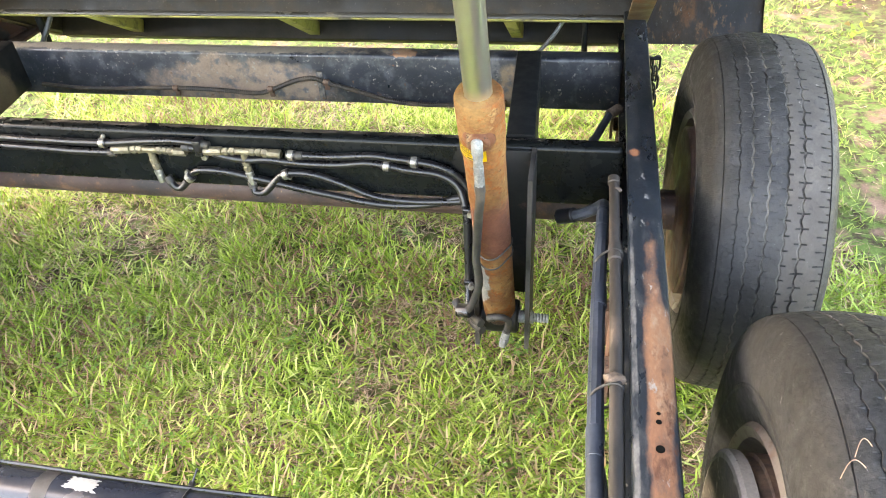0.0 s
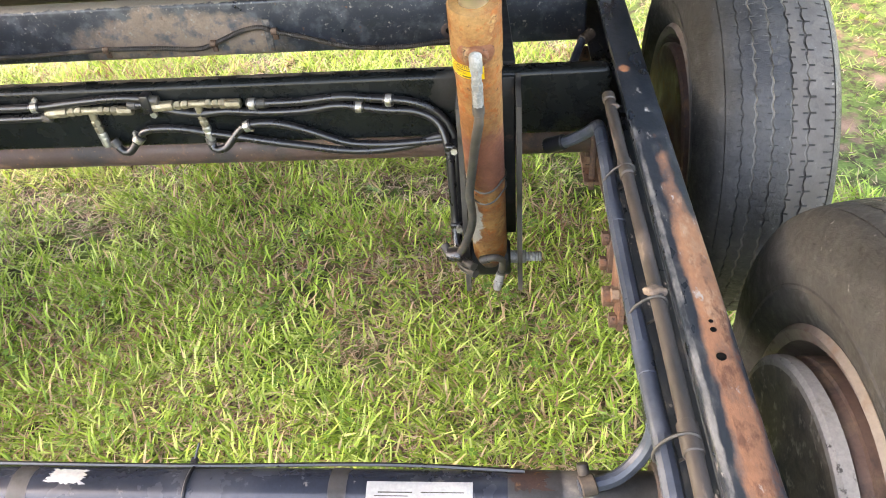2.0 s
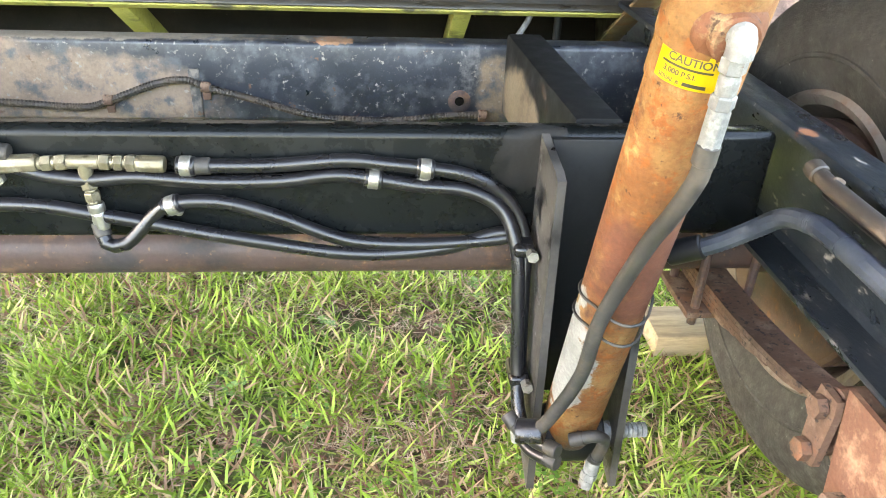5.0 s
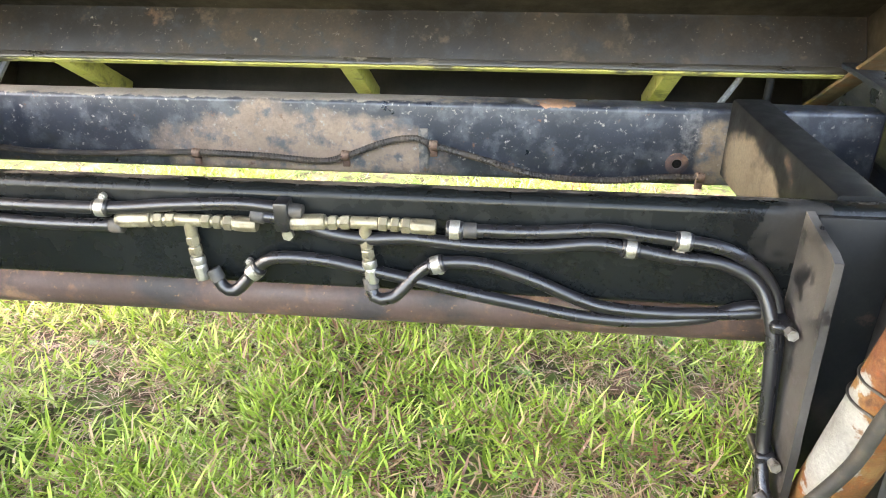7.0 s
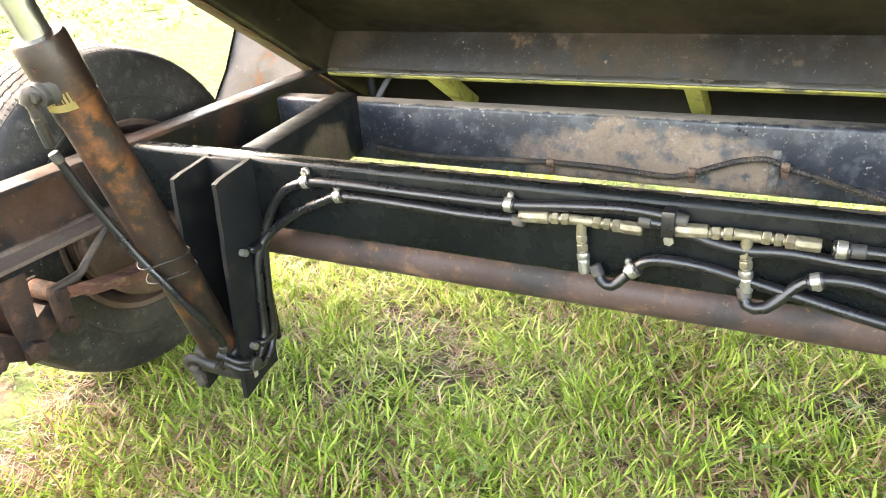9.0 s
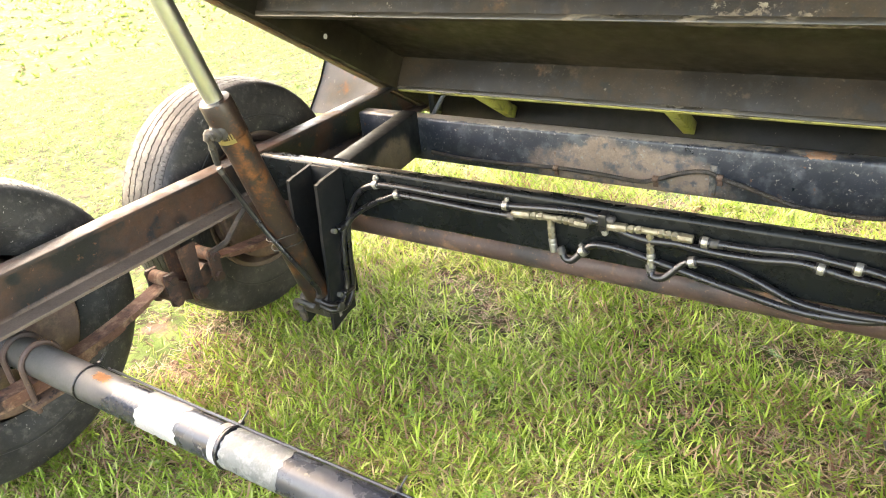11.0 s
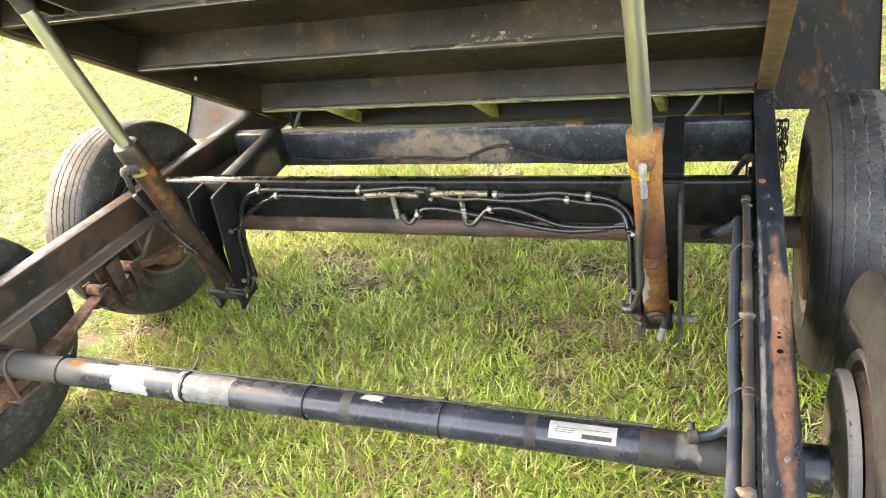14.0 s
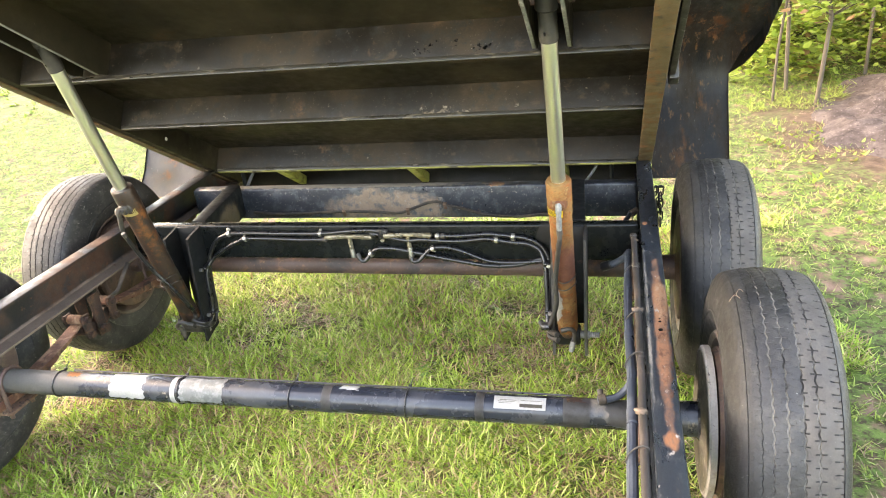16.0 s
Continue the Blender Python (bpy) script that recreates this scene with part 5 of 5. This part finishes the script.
# ---- leaf springs, hangers, equalizers ----
def leaf_spring(x, y, material, label, lab2=""):
    c = thing("leaf_spring", (x, y, AXZ - AR - 0.02), label, "leaf spring", "leaf springs")
    zc = AXZ - AR - 0.006
    for j, half in enumerate((0.33, 0.27, 0.20, 0.12)):
        b = bmesh.new()
        rows = []
        n = 20
        for i in range(n + 1):
            v = -half + 2 * half * i / n
            z = zc - 0.007 * j - 0.004 + 0.40 * v * v
            w = 0.022 * (1 if abs(v) < half - 0.02 else 0.8)
            rows.append([b.verts.new((x - w, y + v, z)), b.verts.new((x + w, y + v, z)), b.verts.new((x + w, y + v, z - 0.0065)), b.verts.new((x - w, y + v, z - 0.0065))])
        for A, B in zip(rows, rows[1:]):
            for k in range(4):
                b.faces.new((A[k], A[(k + 1) % 4], B[(k + 1) % 4], B[k]))
        b.faces.new(rows[0]), b.faces.new(rows[-1][::-1])
        bmesh.ops.recalc_face_normals(b, faces=b.faces)
        part("leaf", b, material, c)
    for sgn in (-1, 1):
        e = V(x, y + sgn * 0.33, zc + 0.40 * 0.33 ** 2 + 0.008)
        part("spring_eye", rod(e - V(0.027, 0, 0), e + V(0.027, 0, 0), 0.0165, 20), material, c)
    # U-bolts and tie plate
    part("tie_plate", Box((x - 0.050, y - 0.055, zc - 0.046), (x + 0.050, y + 0.055, zc - 0.036), 0.003), M_spring if material is not M_axle else M_rust, c)
    for dx in (-0.034, 0.034):
        pts = [(x + dx, y - AR - 0.006, zc - 0.062), (x + dx, y - AR - 0.006, AXZ)] + [(x + dx, y - (AR + 0.006) * math.cos(a), AXZ + (AR + 0.006) * math.sin(a)) for a in [math.pi * k / 12 for k in range(1, 12)]] + [(x + dx, y + AR + 0.006, AXZ), (x + dx, y + AR + 0.006, zc - 0.062)]
        part("u_bolt", Tube(pts, 0.0062, 10), M_rust, c, "rusty U-bolt")
    return c


SX_R, SX_L = 0.757, 2 * CX - 0.752
leaf_spring(SX_R, AXY[0], M_axle, "black leaf spring with a white stencilled number")
leaf_spring(SX_R, AXY[1], M_spring, "flaking rusty leaf spring beside the tyre")
leaf_spring(SX_L, AXY[0], M_rustleaf, "red-brown rusty leaf spring under the black axle")
leaf_spring(SX_L, AXY[1], M_rustleaf, "red-brown rusty leaf spring behind the cylinder")

EY = (AXY[0] + AXY[1]) / 2
for x, s, mt in ((SX_R, -1, M_spring), (SX_L, 1, M_rustdark)):
    zt = ZB - 0.001 if s < 0 else ZB + 0.023
    hw = 0.05 if s < 0 else 0.026
    c = thing("spring_equalizer", (x, EY, 0.33), "rusty spring equalizer with shackle links and bolts", "equalizer", "spring equalizers")
    b = bmesh.new()
    prism(b, [(EY - 0.075, 0.335), (EY - 0.05, 0.345), (EY, 0.315), (EY + 0.05, 0.345), (EY + 0.075, 0.335), (EY + 0.07, 0.305), (EY, 0.268), (EY - 0.07, 0.305)], 0, x - 0.016, x + 0.016)
    part("rocker", b, mt, c)
    for dx in (-0.030, 0.030):
        part("hanger_plate", prism(bmesh.new(), [(EY - hw, zt), (EY + hw, zt), (EY + hw * 0.6, 0.272), (EY - hw * 0.6, 0.272)], 0, x + dx - 0.003, x + dx + 0.003), M_rustleaf if s < 0 else M_rustdark, c, "hanger plate")
    for sg in (-1, 1):
        ye = EY + sg * 0.0655
        ze = AXZ - AR - 0.006 + 0.40 * 0.33 ** 2 + 0.008
        for dx in (-0.034, 0.034):
            lk = bmesh.new()
            prism(lk, [(ye - 0.014, ze + 0.016), (ye + 0.014, ze + 0.016), (ye + 0.017, ze), (ye + 0.014, ze - 0.066), (ye, ze - 0.074), (ye - 0.014, ze - 0.066), (ye - 0.017, ze)], 0, x + dx - 0.004, x + dx + 0.004)
            part("shackle_link", lk, mt, c)
        for z in (ze, ze - 0.055):
            p = rod((x - 0.042, ye, z), (x + 0.042, ye, z), 0.0075, 14)
            hexnut(p, (x - 0.040, ye, z), (x - 0.050, ye, z), 0.012), hexnut(p, (x + 0.040, ye, z), (x + 0.050, ye, z), 0.012)
            part("shackle_bolt", p, mt, c)
    pb = rod((x - 0.045, EY, 0.295), (x + 0.045, EY, 0.295), 0.010, 14)
    hexnut(pb, (x - 0.034, EY, 0.295), (x - 0.052, EY, 0.295), 0.017), hexnut(pb, (x + 0.034, EY, 0.295), (x + 0.052, EY, 0.295), 0.017)
    part("pivot_bolt", pb, mt, c, "large rusty pivot bolt")
    for yy in (AXY[0] - 0.33, AXY[1] + 0.33):
        for dx in (-0.032, 0.032):
            part("end_hanger", prism(bmesh.new(), [(yy - 0.04, zt), (yy + 0.04, zt), (yy + 0.022, 0.335), (yy - 0.022, 0.335)], 0, x + dx - 0.003, x + dx + 0.003), M_rust, c, "rusty end hanger")
# stencilled number on the black spring
spr = [o for o in scene.objects if o.name.startswith("leaf_spring")][0]
letters("stencil", "0254", 0.030, Matrix.Translation((SX_R - 0.004, AXY[0] + 0.205, AXZ - AR - 0.006 + 0.40 * 0.205 ** 2 - 0.003)) @ pose(0, 0, 0.0022, 0, 9.3, -84), M_white, spr)
# brake cable brackets by the dark cylinder
for x in (SX_L, ):
    b = tube(bmesh.new(), spline([(-1.038, -0.082, 0.436), (-1.034, -0.125, 0.412), (-1.030, -0.168, 0.384), (-1.030, -0.182, 0.376), (-1.032, -0.235, 0.372)], 0.02), 0.0075, 10)
    tagged(part("brake_pipe", b, M_pipe, None, "", (-1.004, -0.15, 0.40)), "bent rusty rod under the brown rail", "rod")

# ---- chain at the rear end of the rail ----
chain = thing("safety_chain", (0.812, 0.70, 0.36), "black steel chain hanging behind the rail", "chain")


def link(c_, turn):
    b = bmesh.new()
    pts = []
    for k in range(25):
        a = 2 * math.pi * k / 24
        pts.append(Matrix.Rotation(turn, 3, "Z") @ V(0.010 * math.cos(a), 0, (0.011 if math.sin(a) > 0 else -0.011) + 0.010 * math.sin(a)) + Vector(c_))
    return tube(b, pts, 0.0028, 8, False)


for i in range(6):
    part("link", link((0.836, 0.70, 0.400 - i * 0.027), (i % 2) * math.pi / 2 + 0.3), M_black, chain)
for i in range(4):
    part("link", link((0.815 + 0.005 * i, 0.695, 0.400 - i * 0.024), (i % 2) * math.pi / 2 + 0.9), M_black, chain)
part("hook_rod", rod((0.7915, 0.698, 0.416), (0.846, 0.698, 0.416), 0.0045, 12), M_black, chain)

# ---- board on the lawn beside the wheel ----
bd = thing("board", (0.82, 0.315, 0.0), "pale weathered wooden board lying on the lawn", "board")
part("plank", Box((0.795, 0.30, 0.0), (0.93, 0.40, 0.045), 0.004), M_wood, bd)

# ---- rods, pipe and straws ----
tagged(part("drop_rod", rod((0.647, 0.72, 0.40), (0.647, 0.72, 0.572), 0.008, 14), M_black, None, "", (0.647, 0.72, 0.40)), "thin black upright rod behind the scuffed cross member", "rod")
tagged(part("slack_cable", Tube(spline([(0.50, 0.70, 0.40), (0.549, 0.72, 0.444), (0.575, 0.725, 0.48), (0.60, 0.73, 0.53), (0.602, 0.74, 0.60)], 0.02), 0.006, 8), M_fit, None, "", (0.55, 0.72, 0.44)), "pale slack cable behind the scuffed cross member", "cable")
tagged(part("slack_cable", Tube(spline([(-0.93, 0.64, 0.45), (-0.905, 0.672, 0.505), (-0.878, 0.706, 0.56), (-0.85, 0.74, 0.62)], 0.02), 0.0075, 8), M_tape, None, "", (-0.9, 0.66, 0.5)), "pale slack cable near the hinge", "cable")
tagged(part("drop_rod", rod((-0.96, 0.70, 0.40), (-0.96, 0.70, 0.585), 0.011, 14), M_black, None, "", (-0.96, 0.70, 0.40)), "thin black upright rod behind the scuffed cross member", "rod")
stub = corrugated("wiring_loom", [(0.640, 0.058, 0.505), (0.662, 0.10, 0.488), (0.684, 0.17, 0.472), (0.702, 0.245, 0.466), (0.716, 0.292, 0.468)], 0.0085, "short corrugated loom crossing to the blue-black rail", (0.70, 0.2, 0.47))
sleeve(stub, "tan_collar", (0.712, 0.282, 0.4675), (0.734, 0.310, 0.470), 0.0115, M_mud, "tan muddy rubber collar")
for a0, x0, dx, sweep in ((-0.20, 0.890, 0.022, 0.03), (-0.14, 0.905, 0.016, 0.03)):
    pts = []
    for k in range(9):
        f = k / 8
        a = a0 + sweep * f + 0.03 * math.sin(3 * f)
        r = TR + 0.003 + 0.004 * math.sin(math.pi * f)
        pts.append((x0 + dx * f, AXY[0] + r * math.sin(a), AXZ - 0.002 + r * math.cos(a)))
    tagged(part("straw", Tube(pts, 0.00045, 5), M_straw, None, "", pts[0]), "dry tan straw lying on the tyre", "straw", "straws")


# ---- mulch pile, saplings ----
pb = bmesh.new()
n = 60
PX, PY = 3.85, 2.95
grid = []
for j in range(n + 1):
    row = []
    for i in range(n + 1):
        x, y = -2.2 + 4.4 * i / n, -2.2 + 4.4 * j / n
        r = math.hypot(x, y * 1.1) / 2.0
        h = max(0, 1 - r) ** 0.9 * 0.42
        h += (0.10 * noise.noise(V(x * 2.2, y * 2.2, 1)) + 0.05 * noise.noise(V(x * 7, y * 7, 4)) + 0.03 * noise.noise(V(x * 19, y * 19, 4))) * (1 if r < 1 else max(0, 2 - 2 * r))
        row.append(pb.verts.new((PX + x, PY + y, h - 0.03)))
    grid.append(row)
for j in range(n):
    for i in range(n):
        pb.faces.new((grid[j][i], grid[j][i + 1], grid[j + 1][i + 1], grid[j + 1][i]))
tagged(part("mulch_pile", pb, M_pile, None, "", (PX, PY, 0)), "heap of grey-brown mulch on the lawn", "mulch pile", kind="stuff")


def leaf_fan(bm, c, size, rnd, count, big=1.0):
    for _ in range(count):
        d = V(rnd.uniform(-1, 1), rnd.uniform(-1, 1), rnd.uniform(-0.5, 0.6)).normalized()
        o = c + d * rnd.uniform(0, size)
        u = V(rnd.uniform(-1, 1), rnd.uniform(-1, 1), rnd.uniform(-0.6, 0.2)).normalized()
        w = u.cross(V(rnd.uniform(-0.4, 0.4), rnd.uniform(-0.4, 0.4), 1)).normalized()
        L, W = rnd.uniform(0.045, 0.10) * big, rnd.uniform(0.017, 0.034) * big
        nrm = u.cross(w)
        vs = [bm.verts.new(p) for p in (o, o + u * L * 0.35 + w * W, o + u * L * 0.75 + w * W * 0.7 - nrm * 0.01, o + u * L - nrm * 0.02, o + u * L * 0.75 - w * W * 0.7 - nrm * 0.01, o + u * L * 0.35 - w * W)]
        bm.faces.new(vs)


def sapling(x, y, h, seed):
    rnd = random.Random(seed)
    c = thing("sapling", (x, y, 0), "thin grey-barked sapling with broad green leaves", "tree", "saplings")
    lean = V(rnd.uniform(-0.12, 0.12), rnd.uniform(-0.1, 0.1), 1)
    pts = [V(x, y, -0.03) + lean * h * k / 8 + V(rnd.uniform(-0.02, 0.02), rnd.uniform(-0.02, 0.02), 0) * k for k in range(9)]
    r0 = rnd.uniform(0.010, 0.022)
    b = tube(bmesh.new(), pts, lambda i: r0 * (1 - 0.085 * i), 8)
    lb = bmesh.new()
    big = max(1.0, h / 3.2)
    for k in range(2, 9):
        for _ in range(3 if big < 1.2 else 5):
            d = V(rnd.uniform(-1, 1), rnd.uniform(-1, 1), rnd.uniform(0.1, 0.7)).normalized() * rnd.uniform(0.25, 0.65) * big
            tube(b, [pts[k], pts[k] + d * 0.5 + V(0, 0, 0.02), pts[k] + d], lambda i: 0.007 - 0.0028 * i, 5)
            leaf_fan(lb, pts[k] + d, 0.20 * big, rnd, 40, min(big, 1.6))
            leaf_fan(lb, pts[k] + d * 0.55, 0.16 * big, rnd, 22, min(big, 1.6))
    part("trunk", b, M_bark, c)
    part("crown", lb, M_leaf, c, "loose crown of broad leaves")


rnd = random.Random(11)
for i in range(26):
    sapling(rnd.uniform(1.7, 5.0) + i % 3 * 0.6, rnd.uniform(4.3, 7.5), rnd.uniform(2.0, 3.6) if i % 2 else rnd.uniform(6.0, 9.0), 100 + i)
# Unseen tall trees, added past the visible wood edge to shade the right side.
for i in range(16):
    sapling(rnd.uniform(5.0, 9.0), rnd.uniform(4.0, 8.5), rnd.uniform(6.0, 10.0), 300 + i)
sapling(1.79, 3.69, 3.2, 501)
sapling(2.06, 3.55, 2.6, 502)
sapling(1.95, 4.05, 5.5, 503)
ub = bmesh.new()
for i in range(1700):
    x, y = rnd.uniform(1.55, 7.0), rnd.uniform(4.2, 8.5)
    leaf_fan(ub, V(x, y, rnd.uniform(0.02, 1.1) * rnd.uniform(0.3, 1)), 0.25, rnd, 24)
wb = bmesh.new()
for i in range(26):
    x, y = 1.85 + rnd.gauss(0, 0.22), 2.35 + rnd.gauss(0, 0.4)
    leaf_fan(wb, V(x, y, 0.025), 0.05, rnd, 6, 0.42)
tagged(part("weeds", wb, M_leaf), "low green broad-leaved weeds in the lawn beside the mulch", "weeds", kind="stuff")
tagged(part("undergrowth", ub, M_leaf), "low leafy undergrowth at the edge of the lawn", "undergrowth", kind="stuff")


# ---- grass ----
def blades(name, x0, x1, y0, y1, count, length, width, material, seed, flat=0.0, segs=3, keep=None, label="", clump=5):
    rg = np.random.default_rng(seed)
    cx, cy = rg.uniform(x0, x1, count // clump), rg.uniform(y0, y1, count // clump)
    cl = np.array([0.52 + 0.45 * noise.noise(V(a * 1.6, b * 1.6, seed)) + 0.55 * noise.noise(V(a * 6, b * 6, seed)) + 0.2 * noise.noise(V(a * 17, b * 17, seed)) for a, b in zip(cx, cy)])
    ok = rg.uniform(0.0, 1.0, len(cx)) < np.clip(cl * 1.35, 0.10 if material is M_grass else 0.5, 1) if not flat else np.ones(len(cx), bool)
    if keep is not None:
        ok &= keep(cx, cy)
    cx, cy, cl = cx[ok], cy[ok], cl[ok]
    X = np.repeat(cx, clump) + rg.normal(0, 0.012, len(cx) * clump)
    Y = np.repeat(cy, clump) + rg.normal(0, 0.012, len(cy) * clump)
    C = np.repeat(np.clip(cl, 0.3, 1.1), clump)
    n_ = len(X)
    L = length * rg.uniform(0.45, 1.25, n_) * (0.6 + 0.5 * C)
    W = width * rg.uniform(0.6, 1.25, n_)
    A = rg.uniform(0, 2 * np.pi, n_)
    T = rg.uniform(0.65, 1.50, n_) if not flat else rg.uniform(1.15, 1.5, n_)
    K = rg.uniform(-0.25, 0.35, n_)
    zb = np.array([ground_height(a, b) for a, b in zip(X, Y)]) - 0.012 + (rg.uniform(0.002, 0.012, n_) if flat else rg.uniform(0.0, 0.008, n_))
    k = 2 * segs + 1
    co = np.zeros((n_, k, 3))
    px, pz = np.zeros(n_), np.zeros(n_)
    sx, sy = -np.sin(A), np.cos(A)
    tw = rg.uniform(-0.5, 0.5, n_)
    for s in range(segs + 1):
        f = s / segs
        w = W * (0.55 + 0.6 * f - 1.15 * f * f) if s < segs else 0
        cxs, cys = X + np.cos(A) * px, Y + np.sin(A) * px
        if s < segs:
            co[:, 2 * s] = np.stack([cxs - sx * w, cys - sy * w, zb + pz + tw * w], 1)
            co[:, 2 * s + 1] = np.stack([cxs + sx * w, cys + sy * w, zb + pz - tw * w], 1)
        else:
            co[:, 2 * s] = np.stack([cxs, cys, zb + pz], 1)
        th = T + K * f
        px, pz = px + np.sin(th) * L / segs, pz + np.cos(th) * L / segs
    tri = []
    for s in range(segs - 1):
        a = 2 * s
        tri += [(a, a + 1, a + 3), (a, a + 3, a + 2)]
    tri.append((2 * segs - 2, 2 * segs - 1, 2 * segs))
    tri = np.array(tri)
    F = (tri[None] + (np.arange(n_) * k)[:, None, None]).reshape(-1, 3)
    me = bpy.data.meshes.new(name)
    me.vertices.add(n_ * k)
    me.vertices.foreach_set("co", co.reshape(-1))
    me.loops.add(len(F) * 3)
    me.loops.foreach_set("vertex_index", F.reshape(-1).astype(np.int32))
    me.polygons.add(len(F))
    me.polygons.foreach_set("loop_start", np.arange(0, len(F) * 3, 3, dtype=np.int32))
    me.polygons.foreach_set("loop_total", np.full(len(F), 3, dtype=np.int32))
    me.polygons.foreach_set("use_smooth", np.ones(len(F), bool))
    me.update(calc_edges=True)
    me.materials.append(material)
    ob = new(name, me)
    return tagged(ob, label, "grass", kind="stuff")


# clover and pale seed heads in the lawn
rw = random.Random(21)
cb, sb = bmesh.new(), bmesh.new()
for i in range(70):
    x, y = rw.uniform(-1.3, 1.2), rw.uniform(-1.0, 1.0)
    if i < 30:
        x, y = 0.05 + rw.gauss(0, 0.35), -0.12 + rw.gauss(0, 0.25)
    for _ in range(rw.randint(3, 7)):
        c_ = V(x + rw.gauss(0, 0.02), y + rw.gauss(0, 0.02), rw.uniform(0.012, 0.026))
        a0 = rw.uniform(0, 6.28)
        for q in range(3):
            a = a0 + q * 2.09
            o = V(math.cos(a), math.sin(a), rw.uniform(-0.1, 0.25))
            s_ = V(-math.sin(a), math.cos(a), 0)
            L = rw.uniform(0.005, 0.0095)
            cb.faces.new([cb.verts.new(c_ + p_) for p_ in (V(0, 0, 0), o * L * 0.6 + s_ * L * 0.55, o * L * 1.05 + s_ * L * 0.35, o * L * 0.95, o * L * 1.05 - s_ * L * 0.35, o * L * 0.6 - s_ * L * 0.55)])
for i in range(5):
    x, y = rw.uniform(-0.9, 0.6), rw.uniform(-0.3, 0.6)
    p_ = [V(x, y, 0.0)]
    for k in range(5):
        p_.append(p_[-1] + V(rw.uniform(-0.008, 0.008), rw.uniform(-0.008, 0.008), 0.014))
    tube(sb, p_, lambda i_: 0.0008 + 0.0011 * (i_ > 2) * (1 if i_ % 2 else 0.6), 5)
tagged(part("clover", cb, M_clover), "small green clover leaves among the grass", "clover", kind="stuff")
tagged(part("seed_heads", sb, M_straw), "pale dry seed heads among the grass", "seed heads", kind="stuff")

outside = lambda a0, a1, b0, b1: (lambda x, y: ~((x > a0) & (x < a1) & (y > b0) & (y < b1)))
patches = lambda x, y: np.array([noise.noise(V(a * 4.5, b * 4.5, 7)) + 0.5 * noise.noise(V(a * 13, b * 13, 8)) > -0.24 for a, b in zip(x, y)])
no_pile = lambda x, y: np.hypot(x - PX, (y - PY) * 1.1) > 1.80
inner = lambda x, y: (np.abs(x + 0.1) < 1.42 + 0.15 * np.sin(y * 5) + 0.08 * np.sin(y * 11 + x * 4)) & (y < 1.36 + 0.1 * np.sin(x * 6))
z2 = lambda x, y: ~(inner(x, y) & (y > -1.25))
blades("lawn_grass", -1.7, 1.5, -1.25, 1.5, 250000, 0.056, 0.0036, M_grass, 1, segs=2, keep=inner, label="short bright green lawn grass with broad blades")
blades("dry_thatch", -1.7, 1.5, -1.25, 1.5, 150000, 0.042, 0.0012, M_straw, 2, flat=1.0, segs=2, keep=lambda x, y: patches(x, y) & inner(x, y), label="tan dry thatch lying between the grass")
blades("lawn_grass", -5.5, 4.5, -1.6, 5.5, 260000, 0.038, 0.0031, M_grass_far, 3, segs=2, keep=lambda x, y: z2(x, y) & no_pile(x, y) & ((x < 1.5) | (np.sin(x * 5 + np.sin(y * 4) * 2) + np.sin(y * 6.3 + x * 2) > -0.7)), label="short bright green lawn grass with broad blades", clump=5)
blades("dry_thatch", -5.5, 4.5, -1.6, 5.5, 32000, 0.04, 0.0011, M_straw, 4, flat=1.0, segs=2, keep=lambda x, y: z2(x, y) & no_pile(x, y) & ((x > 0) | (np.sin(x * 7 + y * 3) > 0.6)), label="tan dry thatch lying between the grass")
z3 = outside(-5.5, 4.5, -1.6, 5.5)
blades("lawn_grass", -18, 9, -3, 16, 190000, 0.060, 0.016, M_grass_far, 5, segs=2, keep=z3, label="short bright green lawn grass farther off", clump=8)

blades("dry_grass", 1.45, 4.2, 3.4, 4.5, 4000, 0.10, 0.003, M_leaf, 8, segs=2, keep=no_pile, label="tall brown-green dry grass at the edge of the woods", clump=8)
